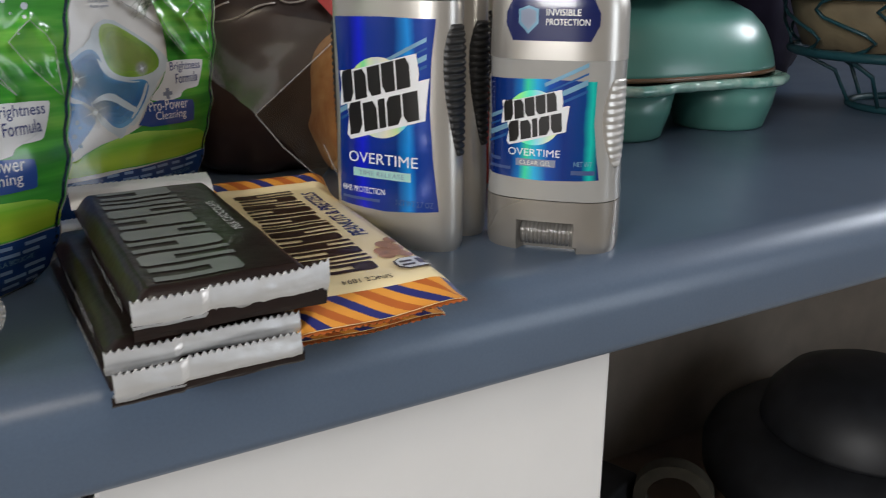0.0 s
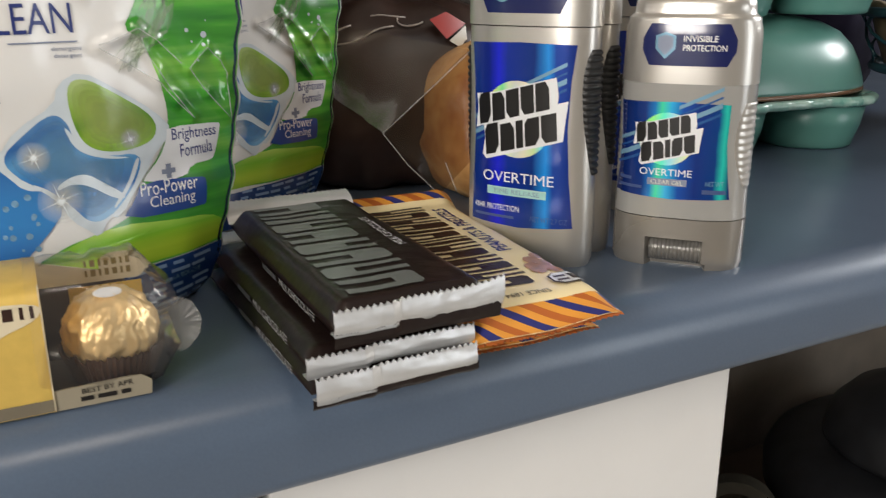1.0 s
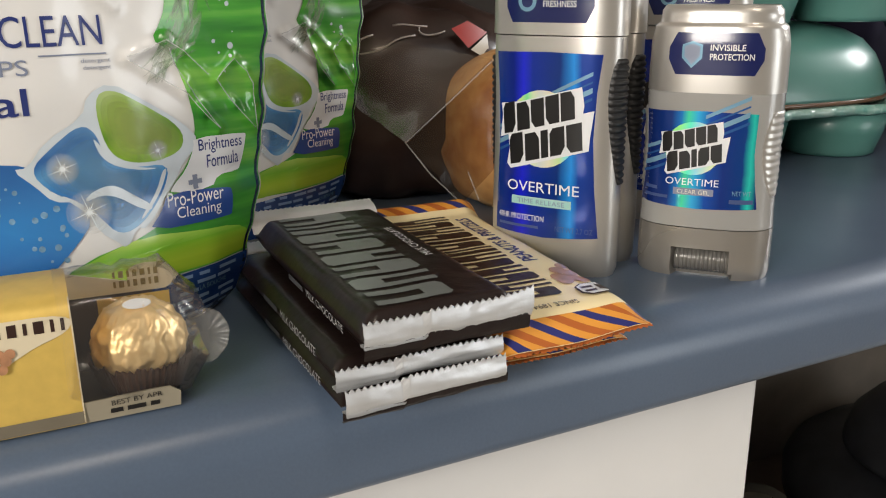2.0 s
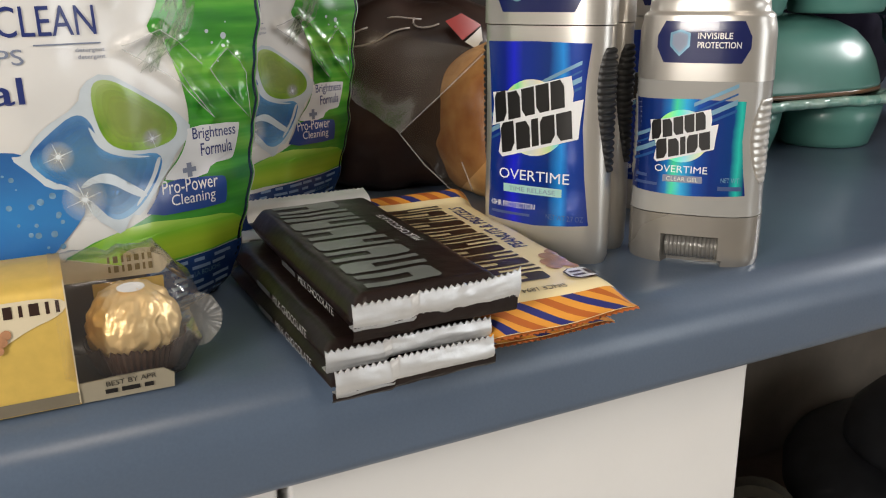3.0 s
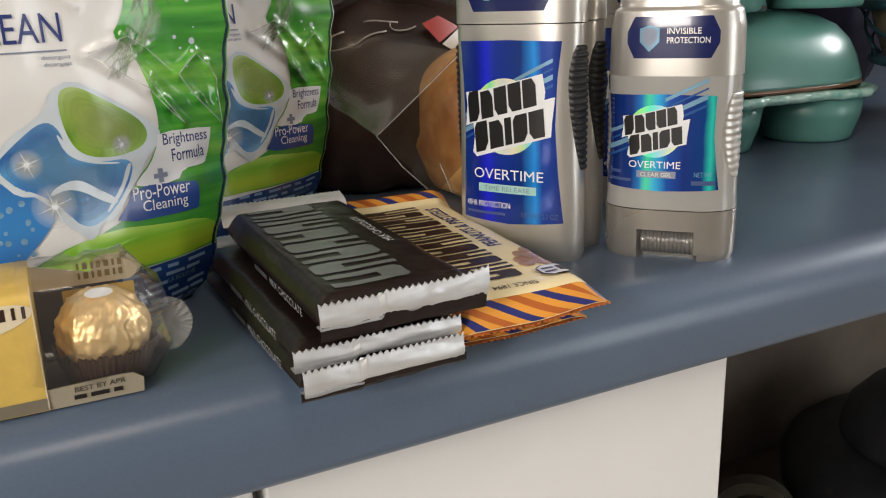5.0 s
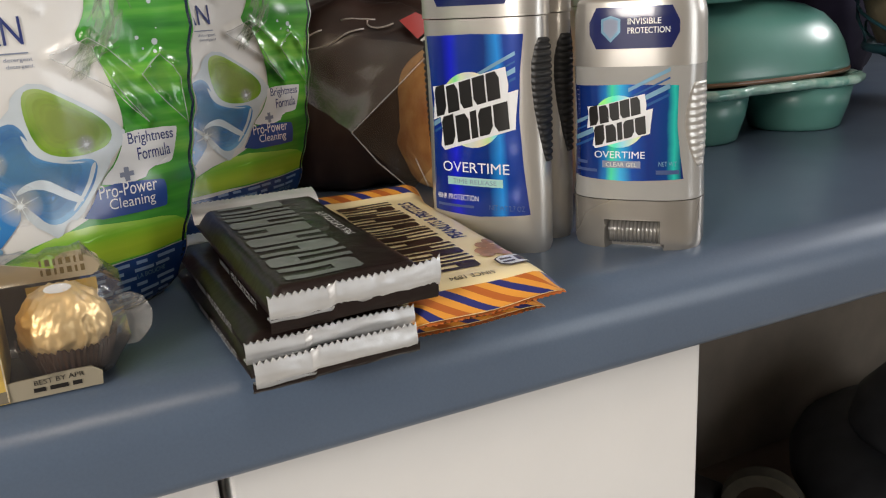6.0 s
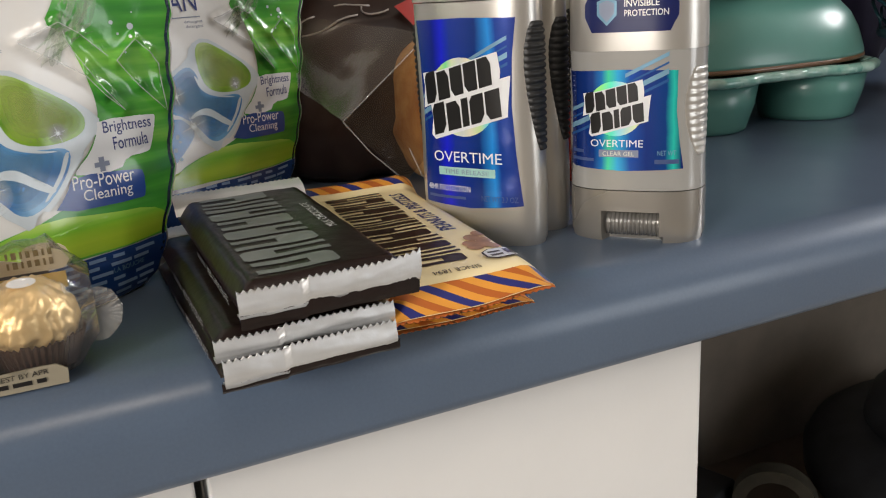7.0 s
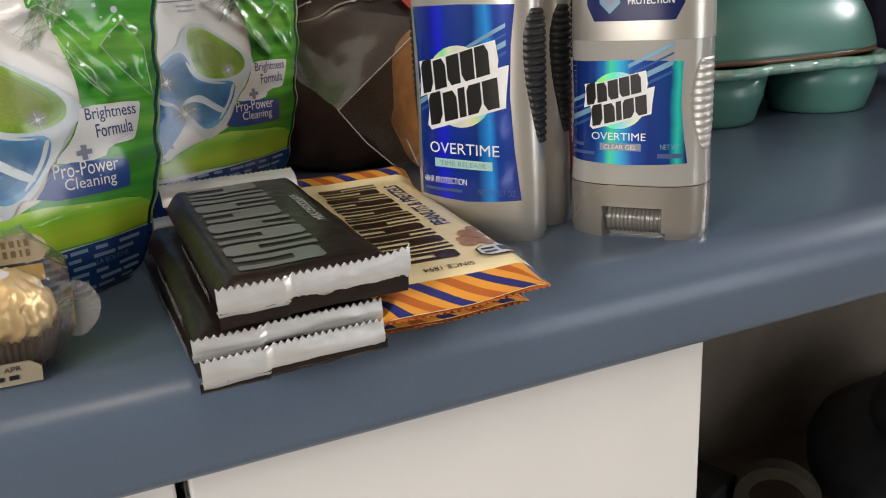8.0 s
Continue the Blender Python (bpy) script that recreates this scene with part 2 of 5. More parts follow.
def text_shape(body, bold=0.0):
    """The built-in font's outline of a text, one unit wide and its height in proportion."""
    if (body, bold) not in TEXTS:
        cu = bpy.data.curves.new("lettering", "FONT")
        cu.body, cu.size, cu.resolution_u, cu.offset = body, 1.0, 3, bold
        ob = bpy.data.objects.new("lettering", cu)
        scene.collection.objects.link(ob)
        bpy.context.view_layer.update()
        me = bpy.data.meshes.new_from_object(ob.evaluated_get(bpy.context.evaluated_depsgraph_get()))
        vs = [(v.co.x, v.co.y) for v in me.vertices]
        fs = [tuple(p.vertices) for p in me.polygons]
        bpy.data.objects.remove(ob)
        bpy.data.curves.remove(cu)
        bpy.data.meshes.remove(me)
        x0, x1 = min(x for x, _ in vs), max(x for x, _ in vs)
        y0, y1 = min(y for _, y in vs), max(y for _, y in vs)
        TEXTS[body, bold] = ([((x - x0) / (x1 - x0), (y - y0) / (y1 - y0)) for x, y in vs], fs)
    return TEXTS[body, bold]


def lettering(body, u, v, w, h, surf, lift, material, parent, turn=0.0, slant=0.0, bold=0.0, name="lettering"):
    """A line of text w wide and h high whose lower left corner is at (u, v)."""
    vs, fs = text_shape(body, bold)
    c, s = math.cos(radians(turn)), math.sin(radians(turn))
    bm = bmesh.new()
    made = []
    for x, y in vs:
        x, y = x * w + slant * y * h, y * h
        made.append(bm.verts.new(surf(u + c * x - s * y, v + s * x + c * y, lift)))
    for f in fs:
        try:
            bm.faces.new([made[i] for i in f])
        except ValueError:
            pass
    return part(name, bm, material, parent, smooth=False)


def rect(u0, v0, u1, v1):
    return [(u0, v0), (u1, v0), (u1, v1), (u0, v1)]


def strokes(u, v, w, h, widths, turn=0.0, gap=0.5):
    """A row of plain bars of uneven width in the place of a tall word mark."""
    c, s = math.cos(radians(turn)), math.sin(radians(turn))
    total, x, loops = sum(widths) + gap * (len(widths) - 1), 0.0, []
    for k, q in enumerate(widths):
        lo, hi = (0.0, 1.0) if k % 4 else (0.04, 0.97)
        box4 = [(x, lo), (x + q, lo), (x + q, hi), (x, hi)]
        if q > 1.2:
            a, b, cut = x + 0.31 * q, x + 0.69 * q, (0.36, 0.62, 0.48)[k % 3]
            if k % 2:
                box4 = [(x, lo), (a, lo), (a, cut), (b, cut), (b, lo), (x + q, lo), (x + q, hi - 0.06), (x + 0.85 * q, hi), (x + 0.15 * q, hi), (x, hi - 0.06)]
            else:
                box4 = [(x, lo + 0.06), (x + 0.15 * q, lo), (x + 0.85 * q, lo), (x + q, lo + 0.06), (x + q, hi), (b, hi), (b, cut), (a, cut), (a, hi), (x, hi)]
        loops.append([(u + c * a * w / total - s * b * h, v + s * a * w / total + c * b * h) for a, b in box4])
        x += q + gap
    return loops


def disc(u, v, r, n=32, ry=None):
    return [(u + r * math.cos(2 * math.pi * k / n), v + (ry or r) * math.sin(2 * math.pi * k / n)) for k in range(n)]


# ---- the counter, the cabinets and the room ----
TOP = 0.9
FRONT = 0.2445
BACK = 0.9
X0, X1 = -2.0, 2.6


def counter_profile():
    pts = [(BACK, TOP - 0.038), (FRONT + 0.004, TOP - 0.038)]
    for k in range(5):
        a = radians(-90 - 22.5 * k)
        pts.append((FRONT + 0.006 + 0.006 * math.cos(a), TOP - 0.0325 + 0.006 * math.sin(a)))
    for k in range(13):
        a = radians(180 - 7.5 * k)
        pts.append((FRONT + 0.019 + 0.019 * math.cos(a), TOP - 0.019 + 0.019 * math.sin(a)))
    pts.append((BACK, TOP))
    return pts


bm = loft([[(x, y, z) for y, z in counter_profile()] for x in (X0, X1)])
counter = part("countertop", bm, LAMINATE, angle=40)
tagged(counter, "blue-grey laminate countertop with a rounded front edge", "countertop", kind="structure")


def slab(name, x0, x1, y0, y1, z0, z1, material, label, category, bevel=0.0):
    ob = part(name, box(x1 - x0, y1 - y0, z1 - z0, bevel), material, smooth=False)
    ob.location = ((x0 + x1) / 2, (y0 + y1) / 2, z0)
    return tagged(ob, label, category, kind="structure")


CAB_R = 0.2416
CAB_Y = 0.2685
DOOR_GAP = 0.0195


def cabinet(name, x0, x1):
    root = thing(name, pose(0, 0, 0), "white melamine base cabinet under the counter", "cabinet", "base cabinets")
    b = part("body", box(x1 - x0 - 0.002, BACK - CAB_Y - 0.05, 0.76), WHITE_PAINT, root, smooth=False)
    b.location = ((x0 + x1) / 2, (CAB_Y + 0.02 + BACK - 0.03) / 2, 0.1)
    d = part("door", box(x1 - x0 - 0.003, 0.018, 0.74, 0.0012), WHITE_PAINT, root, smooth=False)
    d.location = ((x0 + x1) / 2, CAB_Y + 0.009, 0.115)
    p = part("plinth", box(x1 - x0, 0.5, 0.1), GAP_DARK, root, smooth=False)
    p.location = ((x0 + x1) / 2, 0.6, 0)
    return root


cabinet("base_cabinet", DOOR_GAP, CAB_R)
cabinet("base_cabinet", DOOR_GAP - 0.45, DOOR_GAP - 0.0015)
# the floor is out of view and serves as a reflector for the cabinet fronts
slab("floor", X0, X1, -2.5, BACK, -0.05, 0.0, FLOOR_WOOD, "unseen floor, made pale to bounce light onto the cabinets", "floor")
slab("wall_north", X0, X1, BACK, BACK + 0.1, 0, 2.4, WALL_PAINT, "brown-grey painted wall behind the counter", "wall")
# unseen walls and ceiling, added to close the room and bounce the lamps' light
slab("wall_east", X1, X1 + 0.1, -2.5, BACK + 0.1, 0, 2.4, ROOM_PAINT, "unseen tan room wall added for bounce light", "wall")
slab("wall_west", X0 - 0.1, X0, -2.5, BACK + 0.1, 0, 2.4, ROOM_PAINT, "unseen tan room wall added for bounce light", "wall")
slab("wall_south", X0, X1, -2.62, -2.52, 0, 2.4, ROOM_PAINT, "unseen tan room wall added for bounce light", "wall")
slab("ceiling", X0 - 0.1, X1 + 0.1, -2.62, BACK + 0.1, 2.4, 2.5, ROOM_PAINT, "unseen tan ceiling added for bounce light", "ceiling")
# unseen block, added to keep overhead light off the back of the counter
slab("overhead_shade_block", X0, X1, 0.5, BACK, 1.28, 2.05, CUPBOARD, "unseen brown block added above the counter to shade its back", "cupboard")
# added dark sheet over the wall, standing in for its shade
slab("wall_shade_panel", X0, X1, BACK - 0.012, BACK - 0.001, TOP + 0.0005, 1.279, WALL_SHADED, "dark brown panel added for the shaded wall behind the counter", "wall")
slab("low_shelf", CAB_R + 0.02, X1, 0.42, BACK, 0.25, 0.27, CUPBOARD, "brown wooden shelf in the open bay under the counter", "shelf")


# ---- deodorant sticks ----
def stick_at(z, prof):
    for (z0, a0, b0), (z1, a1, b1) in zip(prof, prof[1:]):
        if z <= z1:
            f = max(0.0, min(1.0, (z - z0) / (z1 - z0)))
            f = f * f * (3 - 2 * f)
            return a0 + f * (a1 - a0), b0 + f * (b1 - b0)
    return prof[-1][1:]


P, Q = 3.2, 2.3


def stick_surf(prof):
    def surf(u, v, lift):
        a, b = stick_at(v, prof)
        e = 1e-4

        def y(uu, vv):
            aa, bb = stick_at(vv, prof)
            return -bb * max(0.0, 1 - (min(abs(uu), aa * 0.999) / aa) ** P) ** (1 / Q)
        n = Vector(((y(u + e, v) - y(u - e, v)) / (2 * e), -1, (y(u, v + e) - y(u, v - e)) / (2 * e))).normalized()
        return Vector((u, y(u, v), v)) + n * lift
    return surf


def stick_solid(prof, zs):
    return loft([oval(*stick_at(z, prof), z, P, Q) for z in zs])


def lerp_table(v, table):
    for (a, x), (b, y) in zip(table, table[1:]):
        if v <= b:
            return x + (y - x) * max(0, v - a) / (b - a)
    return table[-1][1]


CRESCENT = [(0.0, 0.3), (0.07, 0.66), (0.2, 0.93), (0.34, 1.0), (0.55, 0.9), (0.78, 0.6), (0.93, 0.32), (1.0, 0.1)]


def side_grip(prof, zlo, zhi, side, ribs, span, depth, skew=0.0, lead=0.0, taper=None, crisp=0.7):
    """A crescent of moulded ribs round one narrow side of a stick."""
    bm = bmesh.new()
    rows, cols, g = ribs * 6, 14, []
    for k in range(rows + 1):
        f = k / rows
        z = zhi + (zlo - zhi) * f
        half = span * (lerp_table(f, taper) if taper else math.sin(math.pi * min(0.985, 0.1 + f * 0.9)) ** 0.6) + 3
        mid = skew * (f - 0.4) + lead
        a, b = stick_at(z, prof)
        row = []
        for j in range(cols + 1):
            e = j / cols * 2 - 1
            t = radians((0 if side > 0 else 180) + side * mid * -1 + half * e)
            c, s = math.cos(t), math.sin(t)
            bump = abs(math.sin(math.pi * f * ribs)) ** crisp * (1 - abs(e) ** 8)
            r = 1 + (depth * (0.35 + bump) - 0.0012 * (abs(e) > 0.99 or k in (0, rows))) / a
            row.append(bm.verts.new((r * a * math.copysign(abs(c) ** (2 / P), c), r * b * math.copysign(abs(s) ** (2 / Q), s), z)))
        g.append(row)
    for k in range(rows):
        for j in range(cols):
            bm.faces.new((g[k][j], g[k][j + 1], g[k + 1][j + 1], g[k + 1][j]))
    return bm


CUT_BLOCKS = (
    ((0, 0), (1, 0), (1, 0.74), (0.74, 1), (0, 1)),
    ((0, 0.24), (0.26, 0), (1, 0), (1, 1), (0, 1)),
    ((0, 0), (0.72, 0), (1, 0.26), (1, 1), (0.2, 1), (0, 0.82)),
    ((0, 0), (1, 0), (1, 1), (0, 1)),
)


def block_row(u, v, w, h, kinds, turn=15.0, slant=0.2, gap=0.12):
    """A row of plain slanted blocks with cut corners, in the place of a word mark."""
    c, s = math.cos(radians(turn)), math.sin(radians(turn))
    sizes = [0.5 if k == 3 else 1.0 for k in kinds]
    total, x, loops = sum(sizes) + gap * (len(sizes) - 1), 0.0, []
    for i, (k, q) in enumerate(zip(kinds, sizes)):
        tall = 1.1 if i == 0 else 1.0
        pts = []
        for px, py in CUT_BLOCKS[k]:
            a, b = (x + q * px) * w / total + slant * py * h, py * h * tall
            pts.append((u + c * a - s * b, v + s * a + c * b))
        loops.append(pts)
        x += q + gap
    return loops


def word_mark(parent, surf, u, v, s, lift):
    """The slanted two-line word mark as plain jagged shapes: pale outline, dark blocks."""
    w = 0.0385 * s
    back = [(-0.53, -0.1), (-0.5, 0.14), (-0.52, 0.27), (-0.26, 0.31), (0.42, 0.49), (0.45, 0.3), (0.44, 0.22), (0.55, 0.25), (0.52, -0.02), (0.51, -0.17), (-0.38, -0.43), (-0.43, -0.38), (-0.4, -0.2), (-0.42, -0.06)]
    decal("mark_backing", [[(u + w * x, v + w * y) for x, y in back]], surf, lift, INK_WHITE, parent, 0.003)
    loops = block_row(u - 0.47 * w, v - 0.06 * w, 0.86 * w, 0.29 * w, (2, 0, 1, 1, 0)) + block_row(u - 0.38 * w, v - 0.385 * w, 0.86 * w, 0.29 * w, (2, 0, 3, 2, 1))
    for lp in loops:
        decal("mark_block", [lp], surf, lift + 0.00015, INK_BLACK, parent, 0.003)


def badge(parent, surf, v0, v1, half, lines, shield):
    c = 0.003
    decal("badge", [[(-half + c, v0), (half - c, v0), (half, v0 + 2 * c), (half, v1 - 2 * c), (half - c, v1), (-half + c, v1), (-half, v1 - 2 * c), (-half, v0 + 2 * c)]], surf, 0.00015, BADGE_BLUE, parent, 0.003)
    h = v1 - v0
    if shield:
        sh = [(-0.0132, 0.72), (-0.0092, 0.8), (-0.0052, 0.72), (-0.0052, 0.4), (-0.0092, 0.16), (-0.0132, 0.4)]
        decal("shield", [[(x, v0 + h * y) for x, y in sh]], surf, 0.0003, STREAK, parent, 0.002)
        sh = [(-0.0122, 0.68), (-0.0092, 0.74), (-0.0062, 0.68), (-0.0062, 0.44), (-0.0092, 0.24), (-0.0122, 0.44)]
        decal("shield", [[(x, v0 + h * y) for x, y in sh]], surf, 0.00042, INK_GREY, parent, 0.002)
    else:
        decal("ring", [disc(-0.0095, v0 + h * 0.5, 0.0042)], surf, 0.0003, STREAK, parent, 0.002)
        decal("ring", [disc(-0.0095, v0 + h * 0.5, 0.0026)], surf, 0.00042, BADGE_BLUE, parent, 0.002)
    for k, (word, w) in enumerate(lines):
        lettering(word, -0.0022, v0 + h * (0.58 - 0.22 * k), w, h * 0.15, surf, 0.0003, INK_WHITE, parent, bold=0.01)


def streaks(parent, surf, u, v, half, up):
    loops, dim = [], []
    for k, (o, w) in enumerate(((-0.004, 0.0012), (-0.001, 0.0022), (0.003, 0.0008), (0.006, 0.0016))):
        x0, x1 = u + 0.004, u + half
        y0, y1 = v + o + 0.004, v + o + 0.004 + (half - 0.004) * 0.5
        (loops if k % 2 else dim).append([(x0, y0), (x1, y1), (x1, y1 + w), (x0, y0 + w)])
        x0, x1 = u - half, u - 0.006
        y0, y1 = v + o - 0.004 - (half - 0.006) * 0.5, v + o - 0.004
        (loops if k % 2 else dim).append([(x0, y0), (x1, y1), (x1, y1 + w), (x0, y0 + w)])
    for some, ink in ((loops, STREAK), (dim, STREAK_DIM)):
        for lp in some:
            decal("streak", [lp], surf, 0.00025, ink, parent, 0.003)


SOLID = [(0.0, 0.0285, 0.0108), (0.003, 0.0296, 0.0117), (0.02, 0.03, 0.0122), (0.06, 0.0292, 0.012), (0.095, 0.0295, 0.012), (0.102, 0.0295, 0.0118)]
SOLID_CAP = [(0.1, 0.0301, 0.0124), (0.125, 0.0297, 0.0122), (0.134, 0.027, 0.0105), (0.138, 0.019, 0.007)]


def solid_stick(m):
    root = thing("deodorant_stick", m, "silver deodorant stick with a blue foil label and black grips", "deodorant", "deodorant sticks")
    part("body", stick_solid(SOLID, [0, 0.001, 0.003, 0.01, 0.02, 0.03, 0.04, 0.05, 0.06, 0.07, 0.08, 0.09, 0.0955, 0.0975, 0.102]), SILVER, root, angle=50)
    cap = part("cap", stick_solid(SOLID_CAP, [0.1025, 0.1032, 0.11, 0.118, 0.125, 0.129, 0.132, 0.134, 0.136, 0.138]), SILVER, root, "silver plastic cap", angle=50)
    s = stick_surf(SOLID)
    out = [(-0.0245, 0.017), (0.0, 0.0158), (0.0245, 0.018), (0.0222, 0.04), (0.021, 0.06), (0.0218, 0.08), (0.0235, 0.0952), (0.0, 0.0958), (-0.025, 0.0952), (-0.0236, 0.08), (-0.023, 0.06), (-0.0236, 0.04)]
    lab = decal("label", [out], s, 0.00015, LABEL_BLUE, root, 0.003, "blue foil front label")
    decal("foil_disc", [disc(-0.0015, 0.0635, 0.0165)], s, 0.00032, HOLO, lab, 0.003)
    streaks(lab, s, -0.0015, 0.068, 0.0215, 1)
    word_mark(lab, s, -0.001, 0.0625, 1.04, 0.00045)
    lettering("OVERTIME", -0.0178, 0.0358, 0.034, 0.0046, s, 0.0003, INK_WHITE, lab)
    decal("strip", [rect(-0.0155, 0.0298, 0.013, 0.0335)], s, 0.00025, MINT, lab, 0.003)
    lettering("TIME RELEASE", -0.0125, 0.0306, 0.0225, 0.002, s, 0.0004, INK_GREY, lab)
    lettering("48HR PROTECTION", -0.0225, 0.0228, 0.023, 0.0026, s, 0.0003, INK_WHITE, lab)
    decal("small_print", [rect(-0.0222, 0.0195, -0.002, 0.0207)], s, 0.0003, INK_DARK_BLUE, lab, 0.003)
    decal("small_print", [rect(-0.0238, 0.029, -0.0228, 0.038)], s, 0.0003, INK_DARK_BLUE, lab, 0.003)
    lettering("NET WT 2.7 OZ", 0.006, 0.0195, 0.0165, 0.0024, s, 0.0003, INK_DARK_BLUE, lab)
    badge(cap, stick_surf(SOLID_CAP), 0.1075, 0.1245, 0.0195, [("RELEASED", 0.0125), ("FRESHNESS", 0.0145)], False)
    for side in (1, -1):
        part("grip", side_grip(SOLID, 0.0405, 0.0935, side, 19, 27, 0.0012, -8, 7 if side > 0 else 0, CRESCENT), RUBBER, root, "ribbed black rubber grip")
    return root


GELP = [(0.0, 0.0276, 0.0162), (0.003, 0.0284, 0.017), (0.022, 0.0284, 0.017), (0.03, 0.028, 0.0168), (0.06, 0.0278, 0.0167), (0.082, 0.028, 0.0168)]
GEL_CAP = [(0.08, 0.0281, 0.0169), (0.099, 0.0277, 0.0167), (0.1055, 0.0265, 0.016), (0.1075, 0.0245, 0.0148), (0.112, 0.024, 0.0145), (0.114, 0.0225, 0.013)]


def gel_base_ring(z, cut):
    a, b = stick_at(z, GELP)
    pts = []
    for x, y, _ in oval(a, b, z, P, Q, 96):
        if cut and y < 0 and -0.0112 < x < 0.0122:
            y = max(y, -b + 0.0065)
        pts.append((x, y, z))
    return pts


def gel_stick(m):
    root = thing("gel_deodorant_stick", m, "silver gel deodorant stick with a see-through middle and cyan-blue foil label", "deodorant", "deodorant sticks")
    zs = [(0, 1), (0.0012, 1), (0.003, 1), (0.0131, 1), (0.0133, 0), (0.0205, 0), (0.0222, 0)]
    part("base", loft([gel_base_ring(z, c) for z, c in zs]), SILVER_DARK, root, "smoky silver base", angle=35)
    rows = []
    for y, z in ((-0.0105, 0.0012), (-0.0128, 0.0022), (-0.0143, 0.0042), (-0.0148, 0.0067), (-0.0143, 0.0092), (-0.0128, 0.0112), (-0.0105, 0.0122)):
        rows.append([(-0.0107 + 0.0226 * k / 104, y + 0.0011 * abs(math.sin(math.pi * 13 * k / 104)) ** 0.6, z) for k in range(105)])
    bm = loft(rows, closed=False)
    part("dial", bm, CLEAR_KNOB, root, "clear ribbed turning dial")
    part("body", stick_solid(GELP, [0.0226, 0.0235, 0.026, 0.03, 0.04, 0.05, 0.06, 0.07, 0.0775, 0.0797]), GEL, root, "translucent grey gel body", angle=50)
    cap = part("cap", stick_solid(GEL_CAP, [0.0795, 0.0802, 0.088, 0.095, 0.099, 0.102, 0.1045, 0.1055, 0.1062, 0.107, 0.1075, 0.11, 0.112, 0.113, 0.114]), SILVER, root, "silver plastic cap", angle=50)
    s_mid = stick_surf(GELP)

    def s(u, v, lift):
        return s_mid(u * 1.03 - 0.0028, v, lift)
    out = [(-0.0235, 0.0318), (0.0, 0.0308), (0.0232, 0.0318), (0.0218, 0.042), (0.0205, 0.055), (0.0208, 0.0715), (0.0, 0.0722), (-0.0228, 0.0715), (-0.0218, 0.055), (-0.0224, 0.042)]
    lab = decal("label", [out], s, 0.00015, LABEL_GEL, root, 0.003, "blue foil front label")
    decal("foil_disc", [disc(-0.003, 0.0565, 0.0112)], s, 0.00032, HOLO_GEL, lab, 0.003)
    streaks(lab, s, -0.003, 0.059, 0.0205, 1)
    word_mark(lab, s, -0.003, 0.0558, 0.66, 0.00045)
    lettering("OVERTIME", -0.0132, 0.0408, 0.0212, 0.003, s, 0.0003, INK_WHITE, lab)
    decal("strip", [rect(-0.0098, 0.0366, 0.0062, 0.0396)], s, 0.00025, INK_GREY, lab, 0.003)
    lettering("CLEAR GEL", -0.0082, 0.0371, 0.0128, 0.0019, s, 0.0004, INK_CREAM, lab)
    lettering("NET WT", 0.0135, 0.0375, 0.007, 0.002, s, 0.0003, STREAK, lab)
    decal("small_print", [rect(0.0125, 0.034, 0.0215, 0.0358)], s, 0.0003, INK_DARK_BLUE, lab, 0.003)
    decal("small_print", [rect(-0.0215, 0.0378, -0.0165, 0.0392), rect(-0.0215, 0.0345, -0.012, 0.0358)], s, 0.0003, INK_DARK_BLUE, lab, 0.003)
    badge(cap, stick_surf(GEL_CAP), 0.0868, 0.1035, 0.0185, [("INVISIBLE", 0.0135), ("PROTECTION", 0.017)], True)
    for side in (1, -1):
        part("side_ribs", side_grip(GELP, 0.036, 0.0725, side, 12, 30, 0.0004, 0, 20 if side > 0 else 0, None, 1.6), SILVER, root, "silver ribbed side")
    return root


solid_stick(pose(0.1627, 0.3234, TOP, 0, 0, -58.5))
solid_stick(pose(0.1832, 0.3377, TOP, 0, 0, -58.5))
solid_stick(pose(0.267, 0.3605, TOP, 0, 0, -48.0))
gel_stick(pose(0.2195, 0.2888, TOP, 0, 0, -48.3))


# ---- detergent pouches ----
WHITE_FILM = mat("white_pouch_film", (0.71, 0.7, 0.68), 0.24, var=0.03, scale=40, coat=0.4, bump=0.15, bscale=60)
GREEN_PRINT = ramp_mat("green_striped_print", 0, -1.0, 1.0, [(0.2, (0.01, 0.1, 0.012)), (0.42, (0.025, 0.2, 0.02)), (0.55, (0.06, 0.33, 0.03)), (0.72, (0.2, 0.5, 0.07))], 0.22, 0.0, 0.5, warp=1.1, wscale=1.0, stretch=(9, 9, 95))
LIME_PRINT = ramp_mat("lime_band_print", 2, 0.018, 0.04, [(0.0, (0.12, 0.3, 0.01)), (0.35, (0.4, 0.58, 0.04)), (0.6, (0.2, 0.48, 0.03)), (0.85, (0.5, 0.68, 0.14)), (1.0, (0.25, 0.5, 0.04))], 0.22, 0.0, 0.5, warp=0.5, wscale=1.0, stretch=(10, 10, 120))
NAVY_PRINT = mat("navy_pouch_print", (0.012, 0.05, 0.2), 0.24, coat=0.4, var=0.12)
SEAM_PRINT = mat("dark_seam_print", (0.008, 0.03, 0.06), 0.24, coat=0.4, var=0.3, scale=90)
SMALL_PRINT = mat("pale_blue_small_print", (0.22, 0.34, 0.55), 0.3)
BOX_BLUE = mat("blue_box_print", (0.015, 0.06, 0.27), 0.24, coat=0.4)
